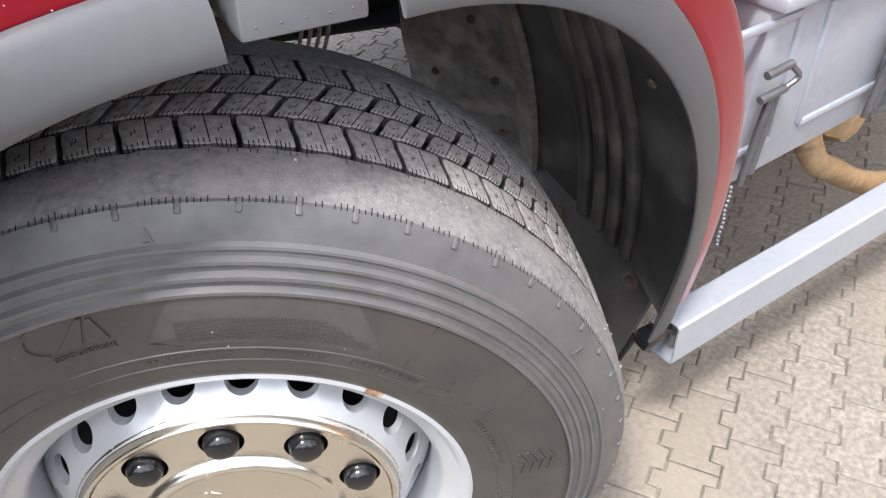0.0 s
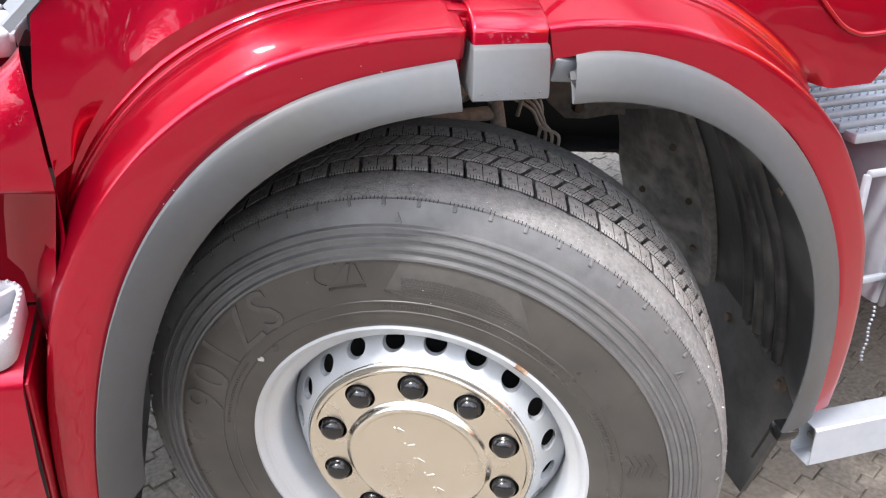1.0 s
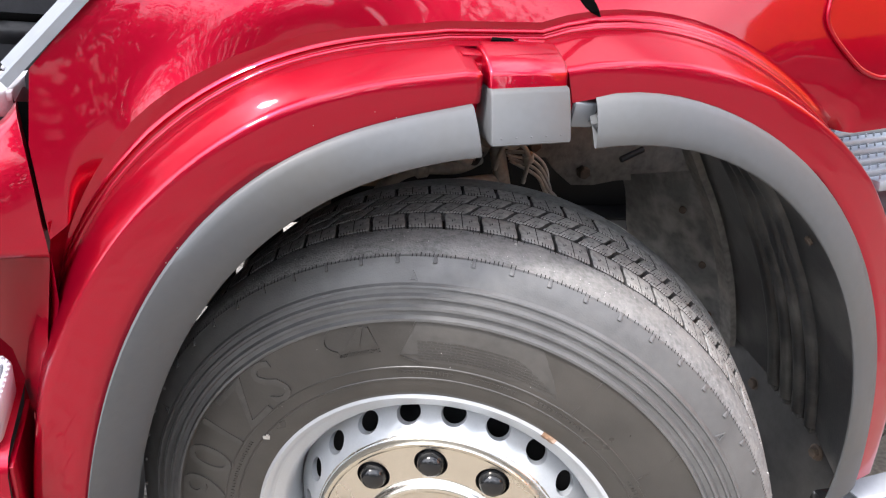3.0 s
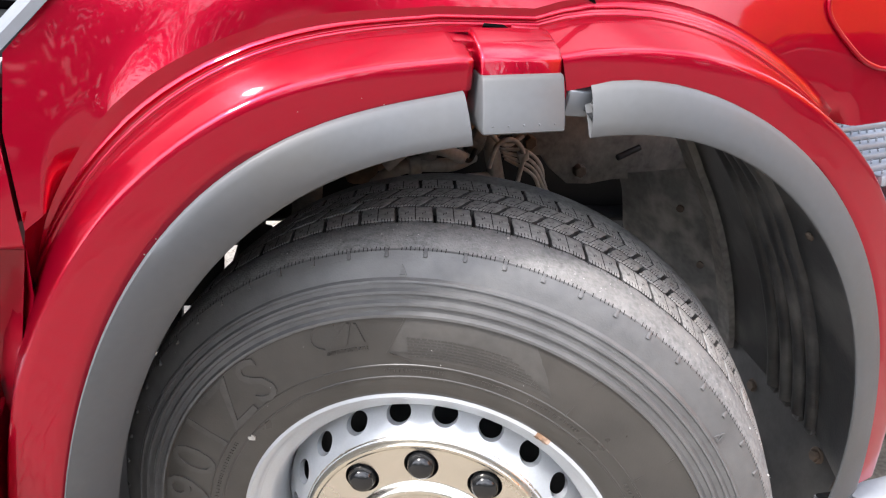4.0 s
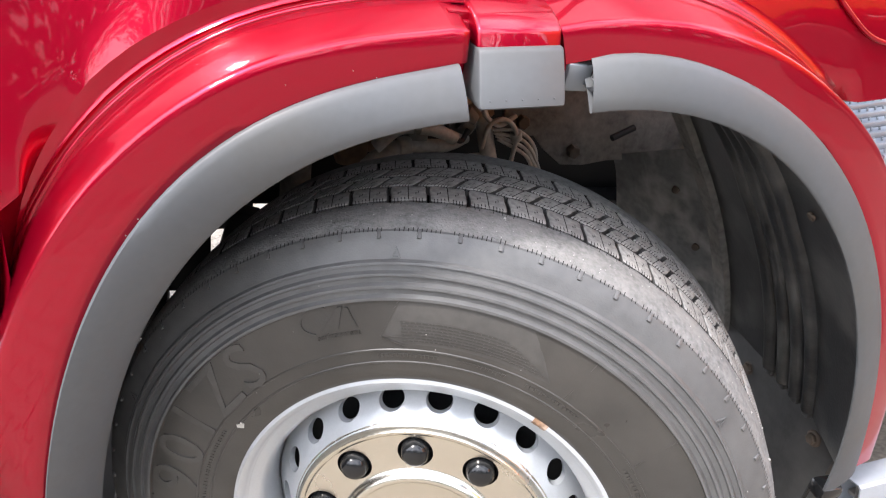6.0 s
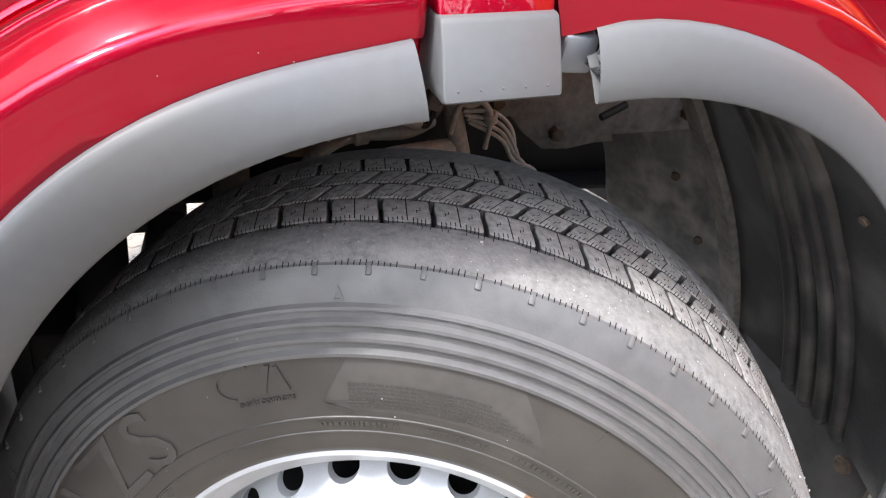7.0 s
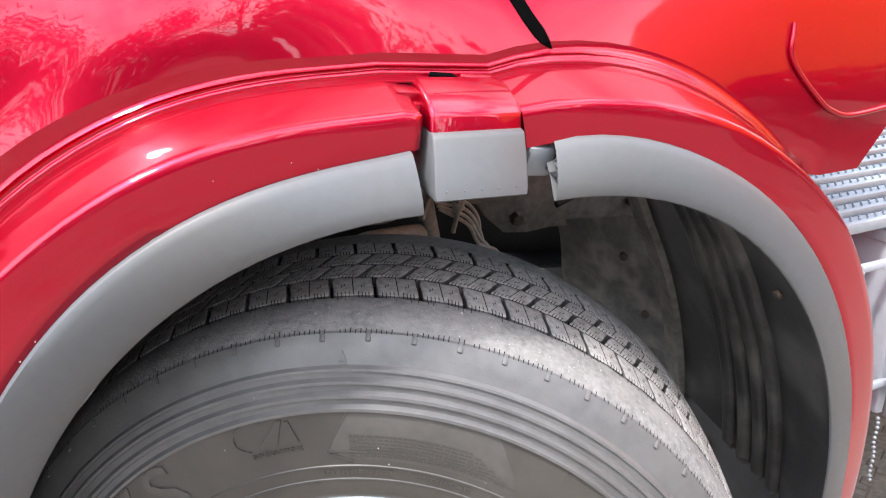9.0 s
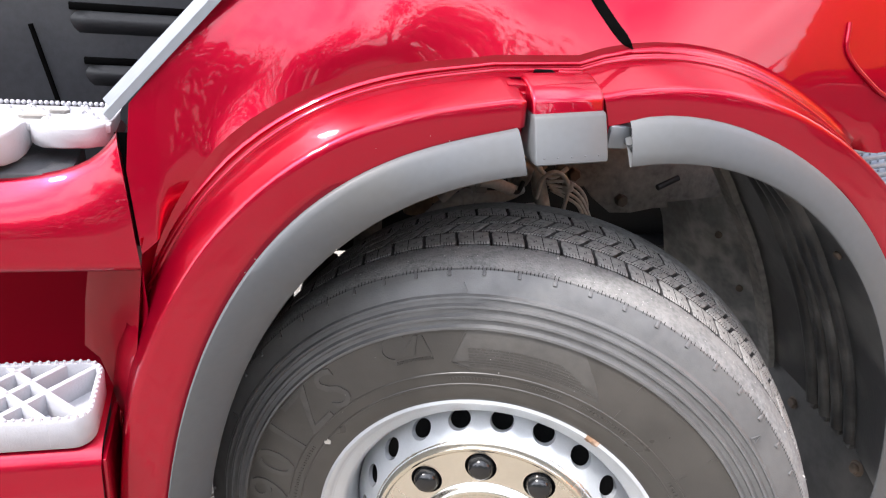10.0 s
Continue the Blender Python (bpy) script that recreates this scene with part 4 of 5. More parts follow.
for k, q in ((2, 5), (5, 6), (5, 2), (8, 6), (8, 3)):
    c = Vector(splash[k][q])
    rod("sheet_screw", c + Vector((-0.006, -0.006, 0)), c, 0.009, IRON, splash_ob, sides=10)
linl = []
for i, (a, b) in enumerate(zip(left_low, left_up)):
    p = mix(a, b, 0.5)
    linl.append([(p[0] - 0.02 * min(1.0, y), y, p[1]) for y in ((-0.01, 0.05, 0.10, 0.4, 0.95) if p[1] > 0.80 else ((-0.01, 0.05, 0.10, 0.4, 0.80) if p[1] > 0.62 else (-0.01, 0.05, 0.10, 0.14, 0.18)))])
loft("arch_liner", linl, LINER, truck, "black plastic wheel arch liner", sharp=60)
# grey return flange between liner and inner sheet
loft("liner_flange", [liner_row(i, [(0.348, 0.0), (0.350, 0.014), (0.394, 0.016), (0.398, 0.0)]) for i in range(6, N_ARCH + 1)], DIRTY, truck, "dusty grey plastic flange of the liner", sharp=50)
for i, y in ((19, 0.012), (11, 0.262)):
    (p,), (q,) = liner_row(i, [(y, 0.0)]), liner_row(i, [(y, 0.006)])
    rod("liner_plug", p, q, 0.008, IRON, truck, sides=12)
lean_since(cab_from)
flap_from = list(truck.children)
loft("mud_flap", [[(0.862, 0.40, z), (0.850, 0.30, z), (0.853, 0.10, z), (0.862, 0.01, z), (0.880, 0.012, z), (0.872, 0.10, z), (0.868, 0.30, z), (0.876, 0.40, z)] for z in (0.572, 0.566, 0.40, 0.20)], FLAP, truck, "dusty black rubber mud flap under the liner", caps=True, closed=True, sharp=50)
plate("flap_edge", [(0.0, 0.0), (0.028, -0.01), (0.032, -0.10), (0.026, -0.115), (0.014, -0.07)], 0.005, BLACK, truck, "thin black splash plate at the trim's foot", matrix=pose(0.752, -0.055, 0.52, 0, 0, 40))
box("trim_foot", (0.775, -0.062, 0.528), (0.05, 0.04, 0.032), BLACK, truck, "black foot of the arch trim", bevel=0.01)
for p in ((0.845, 0.064, 0.518), (0.842, 0.279, 0.521)):
    rod("flap_nut", p, (p[0] + 0.012, p[1], p[2]), 0.012, IRON, truck, sides=6)
    rod("flap_washer", (p[0] + 0.008, p[1], p[2]), (p[0] + 0.016, p[1], p[2]), 0.018, IRON, truck)
for c in (0.092, 0.134, 0.178, 0.222):
    box("rib_foot", (0.838 + 0.06 * c, c, 0.563), (0.018, 0.02, 0.018), LINER, truck, bevel=0.005)

lean_since(flap_from, pose(-0.045, -0.035, 0.008))
inner_from = list(truck.children)
# inner rubber sheet and chassis bracket plate
plate("bracket_plate", [(0.43, 1.06), (1.0, 1.06), (0.985, 0.872), (0.72, 0.858), (0.66, 0.845), (0.60, 0.845), (0.545, 0.885), (0.515, 0.918), (0.45, 0.915), (0.43, 0.94)], 0.014, DIRTY, truck, "dirty steel bracket plate on the chassis", bevel=0.003, matrix=pose(0, 0.72, 0))
for p in ((0.62, 0.885), (0.475, 0.955), (0.93, 0.93)):
    rod("plate_bolt", (p[0], 0.700, p[1]), (p[0], 0.724, p[1]), 0.016, IRON, truck, sides=6)
rod("plate_pin", (0.70, 0.69, 0.93), (0.76, 0.70, 0.955), 0.008, DARK, truck)
# chassis rail with flanges
box("chassis_rail", (0.3, 0.93, 0.88), (1.7, 0.012, 0.40), DARK, truck, "dark steel chassis rail", bevel=0.003)
box("rail_flange", (0.3, 0.89, 1.065), (1.7, 0.08, 0.01), DARK, truck, bevel=0.003)
box("rail_flange", (0.3, 0.89, 0.675), (1.7, 0.08, 0.01), DARK, truck, bevel=0.003)
# rusty spring hanger, axle end, damper and hoses
box("spring_bracket", (0.10, 0.86, 0.955), (0.16, 0.10, 0.16), RUST, truck, "rusty cast spring bracket", bevel=0.014)
rod("bracket_bolt", (0.12, 0.80, 0.960), (0.12, 0.74, 0.960), 0.026, DIRTY, truck, sides=6)
box("spring_end", (-0.23, 0.82, 0.790), (0.24, 0.10, 0.10), RUST, truck, "rusty leaf spring end", bevel=0.01, rot=(0, -8, 0))
rod("damper", (-0.03, 0.74, 1.055), (-0.025, 0.74, 0.675), 0.034, DIRTY, truck, "dusty damper tube")
rod("cross_tube", (0.0, 0.80, 0.855), (0.16, 0.80, 0.855), 0.02, RUST, truck)
box("link_end", (0.10, 0.79, 0.855), (0.075, 0.07, 0.085), RUST, truck, bevel=0.018)
tube("hose", [(0.10, 0.72, 0.795), (0.14, 0.72, 0.855), (0.20, 0.72, 0.885), (0.30, 0.73, 0.885), (0.36, 0.76, 0.895)], 0.016, HOSE, truck, "dusty rubber hose")
rod("hose_clamp", (0.193, 0.72, 0.883), (0.222, 0.72, 0.888), 0.0225, HOSE, truck)
rod("hose_clamp", (0.118, 0.72, 0.817), (0.132, 0.72, 0.840), 0.021, HOSE, truck)
tube("hose", [(0.20, 0.70, 0.795), (0.25, 0.70, 0.840), (0.32, 0.70, 0.855), (0.40, 0.72, 0.855)], 0.018, HOSE, truck, "dusty rubber hose")
tube("air_hose", [(0.34, 0.76, 1.025), (0.38, 0.73, 0.955), (0.40, 0.72, 0.895), (0.43, 0.71, 0.795), (0.44, 0.70, 0.715)], 0.019, HOSE, truck, "dusty rubber air hose")
tube("corrugated_hose", [(0.52, 0.55, 0.755), (0.535, 0.60, 0.655), (0.53, 0.62, 0.555)], 0.024, HOSE, truck, "pale corrugated hose", n=14, ribs=0.003)
box("valve_block", (0.32, 0.78, 0.940), (0.06, 0.06, 0.09), DIRTY, truck, "dirty valve block", bevel=0.012)
rod("valve_cap", (0.32, 0.74, 0.985), (0.345, 0.735, 1.005), 0.018, HOSE, truck)
box("axle_end", (0.33, 0.72, 0.755), (0.26, 0.12, 0.12), DIRTY, truck, "dirty axle casting", bevel=0.03, rot=(0, 6, 0))
for k in range(4):
    d = 0.019 * k
    tube("cable", [(0.40 + d * 0.3, 0.70, 0.940 - d * 0.4), (0.47 + d * 0.4, 0.70, 0.935 - d), (0.52 + d * 0.2, 0.705, 0.885 - d), (0.535 + d, 0.71, 0.795), (0.53 + d, 0.71, 0.70)], 0.0044, HOSE, truck, "pale electric cable", n=8, sides=8)
rod("cable_tie", (0.455, 0.695, 0.938), (0.462, 0.70, 0.917), 0.014, HOSE, truck)
# dusty fittings among the hoses
tube("hose", [(0.06, 0.69, 0.93), (0.11, 0.69, 0.975), (0.17, 0.69, 0.985), (0.235, 0.70, 0.965)], 0.012, HOSE, truck, "dusty rubber hose")
tube("hose", [(0.13, 0.68, 0.90), (0.18, 0.68, 0.945), (0.25, 0.68, 0.945), (0.31, 0.69, 0.92)], 0.015, HOSE, truck, "dusty rubber hose")
tube("thin_hose", [(0.36, 0.69, 1.03), (0.37, 0.69, 0.98), (0.41, 0.69, 0.955), (0.45, 0.70, 0.975)], 0.006, HOSE, truck, "thin dusty hose")
tube("thin_hose", [(0.375, 0.685, 0.90), (0.385, 0.685, 0.955), (0.42, 0.685, 0.97), (0.455, 0.69, 0.935), (0.46, 0.70, 0.86)], 0.0055, HOSE, truck, "thin dusty hose")
for p in ((0.165, 0.69, 0.985), (0.215, 0.68, 0.950), (0.10, 0.69, 0.968)):
    rod("hose_clamp", (p[0] - 0.008, p[1], p[2]), (p[0] + 0.008, p[1], p[2] + 0.002), 0.0195, DIRTY, truck)
for p in ((0.245, 0.69, 0.96), (0.31, 0.70, 0.99), (0.05, 0.72, 0.96)):
    rod("hex_fitting", p, (p[0] + 0.012, p[1] - 0.004, p[2] + 0.026), 0.015, RUST, truck, sides=6)
box("hose_block", (0.235, 0.74, 0.905), (0.05, 0.05, 0.07), DIRTY, truck, "dusty hose junction", bevel=0.012)
tube("hose", [(0.255, 0.70, 0.955), (0.235, 0.70, 0.985), (0.265, 0.70, 1.0), (0.30, 0.71, 0.975)], 0.012, HOSE, truck, "dusty hose elbow")
tube("thin_hose", [(0.28, 0.69, 0.965), (0.30, 0.69, 0.93), (0.33, 0.70, 0.91), (0.345, 0.71, 0.935)], 0.006, DARK, truck, "thin black hose")
rod("hose_clamp", (0.333, 0.735, 0.945), (0.362, 0.73, 0.93), 0.025, DIRTY, truck)
rod("hose_clamp", (0.338, 0.737, 0.962), (0.366, 0.732, 0.947), 0.025, DIRTY, truck)
rod("frame_bolt", (0.44, 0.90, 0.955), (0.44, 0.92, 0.955), 0.016, RUST, truck, sides=6)
rod("frame_bolt", (0.47, 0.90, 0.90), (0.47, 0.92, 0.90), 0.014, RUST, truck, sides=6)
box("rusty_plate", (-0.02, 0.88, 0.96), (0.20, 0.03, 0.22), RUST, truck, "rusty plate behind the hoses", bevel=0.01)
for x, z in ((-0.06, 1.0), (0.04, 0.99)):
    rod("plate_bolt", (x, 0.845, z), (x, 0.868, z), 0.02, RUST, truck, sides=6)
box("damper_boss", (0.045, 0.80, 0.905), (0.07, 0.08, 0.035), DIRTY, truck, bevel=0.012)
box("cross_member", (-0.33, 0.75, 0.60), (0.07, 0.5, 0.09), DARK, truck, "dark steel cross member", bevel=0.006)
box("front_stay", (-0.20, 0.60, 0.55), (0.06, 0.05, 0.5), DARK, truck, bevel=0.006, rot=(0, 14, 0))
box("inner_beam", (-0.43, 0.42, 0.70), (0.05, 0.55, 0.10), DARK, truck, "dark steel beam ahead of the wheel", bevel=0.006)
box("inner_beam", (-0.30, 0.95, 0.60), (0.4, 0.06, 0.08), DARK, truck, bevel=0.006)
box("inner_post", (-0.40, 0.70, 0.55), (0.07, 0.06, 0.5), DARK, truck, bevel=0.006)
box("lower_stay", (-0.35, 0.45, 0.42), (0.5, 0.04, 0.05), DARK, truck, bevel=0.006)
# added block that keeps the space under the cab dark
box("underbody", (0.3, 1.45, 0.98), (1.7, 1.0, 0.14), DARK, truck, "dark block added under the cab", bevel=0.01)
# near-black sheet added to hide sunlit pavers, in place of deep shade
box("inner_plate", (-0.31, 0.62, 0.69), (0.20, 0.012, 0.20), DARK, truck, "dark sheet added to fill the gap ahead of the wheel", bevel=0.003)
# added sheet that keeps the sun off the tyre's far top
box("arch_roof", (0.14, 0.58, 1.275), (0.52, 0.88, 0.02), DARK, truck, "dark sheet added over the wheel arch to block the sun", bevel=0.004)

lean_since(inner_from, pose(-0.12, -0.01, -0.045))

# ---------------------------------------------------------------- truck: step well ahead of the wheel
step_from = list(truck.children)
# red corner panel below the upper step, its hollow, the two white treads and the sill
rows = []
for k in range(23):
    d = 0.76 * (k / 22) ** 2.2
    top = 1.140 + 0.075 * math.exp(-d / 0.05)
    row = []
    for y, z in ((0.230, top - 0.02), (0.203, top - 0.003), (0.193, top), (0.182, top - 0.004), (0.172, top - 0.016), (0.150, 1.118), (0.136, 1.075), (0.131, 1.048), (0.128, 1.040), (0.131, 1.030), (0.142, 1.024), (0.25, 1.010), (0.272, 1.000), (0.285, 0.975), (0.290, 0.70)):
        # the end towards the wheel follows the slanting gap
        row.append((-0.535 - d + 0.147 * (1.215 - max(z, 0.96)) * math.exp(-d / 0.12), y, z))
    rows.append(row)
rows.insert(0, [(x, y + 0.04, z) for x, y, z in rows[0]])
loft("step_housing", rows, RED, truck, "glossy red step housing with a hollow for the foot", sharp=50)
# end wall of the hollow towards the wheel
loft("hollow_end", [[(-0.507, 0.130, 1.036), (-0.528, 0.160, 1.026), (-0.575, 0.25, 1.014), (-0.600, 0.284, 1.0)], [(-0.500, 0.105, 0.98), (-0.526, 0.15, 0.97), (-0.580, 0.25, 0.965), (-0.612, 0.288, 0.95)], [(-0.512, 0.080, 0.90), (-0.540, 0.14, 0.90), (-0.590, 0.25, 0.90), (-0.622, 0.289, 0.89)], [(-0.530, 0.060, 0.80), (-0.556, 0.14, 0.80), (-0.600, 0.25, 0.80), (-0.630, 0.289, 0.80)]], RED, truck, sharp=80)
# dark gap between the housing and the panel, sunk behind both
seam_v = []
for k in range(15):
    z = 1.212 - 0.152 * k / 14
    x = -0.529 + 0.147 * (1.215 - z)
    y = panel_y(x - 0.071, z - 0.01) + 0.085
    for dx, dy in ((-0.014, 0.034), (-0.010, 0.014), (0.010, 0.014), (0.014, 0.034)):
        seam_v.append((x + dx, y + dy, z))
add_mesh("corner_seam", seam_v, strip_faces(15, 4), VOID, truck, "dark panel gap", smooth=False)
# red web that closes the corner between fender and hollow
web = []
for p in (r[-1] for r, c in zip(lfr, left_cr) if 0.78 < c[1] < 1.06):
    q, h = (p[0] + 0.071, p[1] + 0.085, p[2] + 0.01), min(1.0, max(0.0, (1.04 - p[2]) / 0.22))
    web.append([q, ((q[0] - 0.507 - 0.018 * h) / 2 - 0.004, (q[1] + 0.135 - 0.07 * h) / 2 - 0.004, q[2]), (-0.507 - 0.018 * h, 0.135 - 0.07 * h, q[2])])
loft("corner_web", web, RED, truck, sharp=80)
loft("sill", [[(x, 0.14, 0.826), (x, 0.035, 0.818), (x, 0.010, 0.811), (x, -0.003, 0.793), (x, -0.015, 0.64), (x, -0.005, 0.42)] for x in (-0.562, -0.60, -0.9, -1.3)], RED, truck, "glossy red sill below the lower step", sharp=50)
box("sill_end", (-0.560, 0.07, 0.61), (0.008, 0.13, 0.38), RED, truck, bevel=0.002)


def round_end(x0, x1, y0, y1, r, inset):
    """Plan of a step: square at x0, rounded at x1."""
    x1, y0, y1, r = x1 - inset, y0 + inset, y1 - inset, r - inset
    arc = [(k / 6) * math.pi / 2 for k in range(7)]
    return [(x0, y0)] + [(x1 - r + r * math.sin(t), y0 + r - r * math.cos(t)) for t in arc] + [(x1 - r + r * math.cos(t), y1 - r + r * math.sin(t)) for t in arc] + [(x0, y1)]


def tread(name, x0, x1, y0, y1, z, h, label):
    """A cast step: rounded rim wall with a toothed top edge, crossed ribs inside."""
    base = box(name, ((x0 + x1) / 2 - 0.004, (y0 + y1) / 2, z - h + 0.006), (x1 - x0 - 0.012, y1 - y0 - 0.012, 0.012), WHITE, truck, label, bevel=0.004)
    off = Vector(((x0 + x1) / 2 - 0.004, (y0 + y1) / 2, z - h + 0.006))
    rings = [round_end(x0, x1, y0, y1, 0.030, e) for e in (0.003, 0.0, 0.0, 0.002, 0.009, 0.010, 0.010)]
    zs = (z - h, z - h + 0.004, z - 0.003, z, z, z - 0.003, z - h)
    rows = [[(p[0] - off.x, p[1] - off.y, zz - off.z) for p in ring] for ring, zz in zip(rings, zs)]
    loft("rim_wall", rows, WHITE, base, sharp=50)
    tv = bmesh.new()
    edge = round_end(x0, x1, y0, y1, 0.030, 0.005)
    left = 0.0
    for a, b in zip(edge, edge[1:]):
        ln = math.dist(a, b)
        while left < ln:
            p = (a[0] + (b[0] - a[0]) * left / ln, a[1] + (b[1] - a[1]) * left / ln)
            bmesh.ops.create_cone(tv, cap_ends=True, segments=6, radius1=0.0045, radius2=0.002, depth=0.005, matrix=Matrix.Translation((p[0] - off.x, p[1] - off.y, z + 0.001 - off.z)))
            left += 0.011
        left -= ln
    tagged(from_bm("edge_teeth", tv, WHITE, base), kind="stuff")
    d = y1 - y0
    k = x1
    while k > x0 - d:
        for xa, xb in ((k - d, k), (k, k - d)):
            lo, hi = max(min(xa, xb), x0), min(max(xa, xb), x1 - 0.013)
            if hi - lo < 0.01:
                continue
            ya, yb = (y0 + (y1 - y0) * (x - xa) / (xb - xa) for x in (lo, hi))
            p, q = Vector((lo, ya, z - h / 2 + 0.001)) - off, Vector((hi, yb, z - h / 2 + 0.001)) - off
            ang = math.degrees(math.atan2(q.y - p.y, q.x - p.x))
            box("rib", (p + q) / 2, ((q - p).length - 0.006, 0.009, h - 0.006), WHITE, base, bevel=0.002, rot=(0, 0, ang))
        k -= 0.050
    return base


tread("lower_step", -1.25, -0.570, 0.010, 0.150, 0.868, 0.050, "white coated cast step with toothed edges and crossed ribs")


def lobed_step():
    """The upper step seen end on: two rounded lobes with a notch between them."""
    front = [(-0.545, 0.300), (-0.550, 0.262), (-0.560, 0.240), (-0.580, 0.230), (-0.615, 0.226), (-0.640, 0.229), (-0.652, 0.240), (-0.658, 0.250), (-0.664, 0.236), (-0.669, 0.208), (-0.680, 0.190), (-0.700, 0.180), (-0.80, 0.176), (-1.25, 0.176)]
    top_z, h = 1.205, 0.034
    mid = Vector((-0.8, 0.28, top_z - h / 2))
    rows = []
    for grow, t in ((0.030, 1.0), (0.006, 1.0), (0.001, 0.9), (0.0, 0.5), (0.0, 0.14), (0.002, 0.03), (0.006, 0.0), (0.06, 0.0)):
        rows.append([(x - mid.x, min(y + grow, 0.325) - mid.y, top_z - t * (h + (0.012 if x < -0.66 else 0.0)) - mid.z) for x, y in front])
    base = loft("upper_step", rows, WHITE, truck, "white coated cast upper step, worn dark in places", sharp=50)
    base.matrix_basis = Matrix.Translation(mid)
    box("step_plate", Vector((-0.9, 0.285, top_z - 0.008)) - mid, (0.70, 0.080, 0.014), WHITE, base, bevel=0.004)
    teeth = bmesh.new()
    for k in range(92):
        bmesh.ops.create_uvsphere(teeth, u_segments=8, v_segments=5, radius=0.0036, matrix=Matrix.Translation(Vector((-1.25 + 0.0076 * k, 0.327, top_z + 0.0015)) - mid))
    tagged(from_bm("edge_teeth", teeth, WHITE, base), kind="stuff")
    rs = random.Random(8)
    studs = bmesh.new()
    for k in range(90):
        p = Vector((rs.uniform(-1.2, -0.56), rs.uniform(0.25, 0.322), top_z + 0.001)) - mid
        bmesh.ops.create_cone(studs, cap_ends=True, segments=6, radius1=rs.uniform(0.004, 0.009), radius2=0.002, depth=0.006, matrix=Matrix.Translation(p))
    tagged(from_bm("grip_stud", studs, WHITE, base), kind="stuff")
    for x, y in ((-0.655, 0.262), (-0.83, 0.235), (-0.625, 0.285)):
        n = 9
        ring = [(x - mid.x + rs.uniform(0.008, 0.022) * math.cos(2 * math.pi * q / n), y - mid.y + rs.uniform(0.003, 0.008) * math.sin(2 * math.pi * q / n), top_z + 0.0045 - mid.z) for q in range(n)]
        add_mesh("worn_patch", ring + [(p[0], p[1], p[2] - 0.006) for p in ring], [tuple(range(n))] + [(q, (q + 1) % n, n + (q + 1) % n, n + q) for q in range(n)], DIRTY, base, "bare dark patch in the worn coating", smooth=False)


lobed_step()
box("step_support", (-0.95, 0.25, 1.135), (0.7, 0.12, 0.03), WELL, truck, bevel=0.004)
# dark step well and its louvres, grey strip on the slanting edge
box("well_back", (-0.75, 0.52, 1.42), (1.1, 0.03, 0.75), WELL, truck, "dark ribbed back of the step well", bevel=0.005)
for lx0, lx1, z in ((-0.64, -0.42, 1.300), (-0.625, -0.46, 1.212)):
    loft("louvre", [[(x, 0.505, z + 0.012), (x, 0.500 + e, z + 0.010), (x, 0.492 + e, z - 0.004), (x, 0.490 + e, z - 0.010), (x, 0.494 + e, z - 0.022), (x, 0.505, z - 0.030)] for x, e in ((lx0, 0.014), (lx0 + 0.012, 0.006), (lx0 + 0.03, 0.004), (lx1, 0.004))], DARK, truck, sharp=70)
    box("louvre_slot", ((lx0 + lx1) / 2, 0.503, z + 0.013), (lx1 - lx0, 0.006, 0.012), VOID, truck, bevel=0.002)
rod("well_seam", (-0.70, 0.503, 1.28), (-0.665, 0.503, 1.12), 0.004, VOID, truck)
sa, sb = Vector((-0.545, 0.190, 1.235)), Vector((-0.297, 0.225, 1.51))
loft("edge_strip", [[p + Vector((-0.006, 0.0, 0.006)), p + Vector((-0.004, -0.004, 0.004)), p + Vector((0.004, -0.006, -0.004)), p + Vector((0.004, 0.03, -0.004)), p + Vector((-0.012, 0.05, 0.008))] for p in (sa, (sa + sb) / 2, sb)], BRACKET, truck, "pale grey edge strip of the step well", sharp=40)
lean_since(step_from, pose(-0.071, -0.085, -0.01))
# unseen upright cab shell above and behind the panels, added to stop sun leaks
box("cab_body", (0.50, 1.20, 2.12), (1.26, 2.46, 1.34), RED, truck, "glossy red cab above the wheel", bevel=0.03)
box("cab_front", (-0.72, 1.37, 1.98), (1.10, 2.12, 1.6), RED, truck, "glossy red cab front half", bevel=0.03)
# added box that stops sunlight passing between the open steps
box("step_box", (-0.90, 0.72, 0.72), (0.66, 1.06, 0.85), DARK, truck, "dark box added behind the steps to block the sun", bevel=0.01)

# ---------------------------------------------------------------- truck: side gear behind the cab
BOX_Y = -0.10


def panel_frame(parent, x0, x1, z0, z1, at):
    """Four pressed ribs round a field of a box door."""
    for c, sz in ((((x0 + x1) / 2, z0), (x1 - x0, 0.014)), (((x0 + x1) / 2, z1), (x1 - x0, 0.014)), ((x0, (z0 + z1) / 2), (0.014, z1 - z0)), ((x1, (z0 + z1) / 2), (0.014, z1 - z0))):
        box("pressed_rib", Vector((c[0], BOX_Y, c[1])) - at, (sz[0], 0.012, sz[1]), GREYBOX, parent, bevel=0.004)


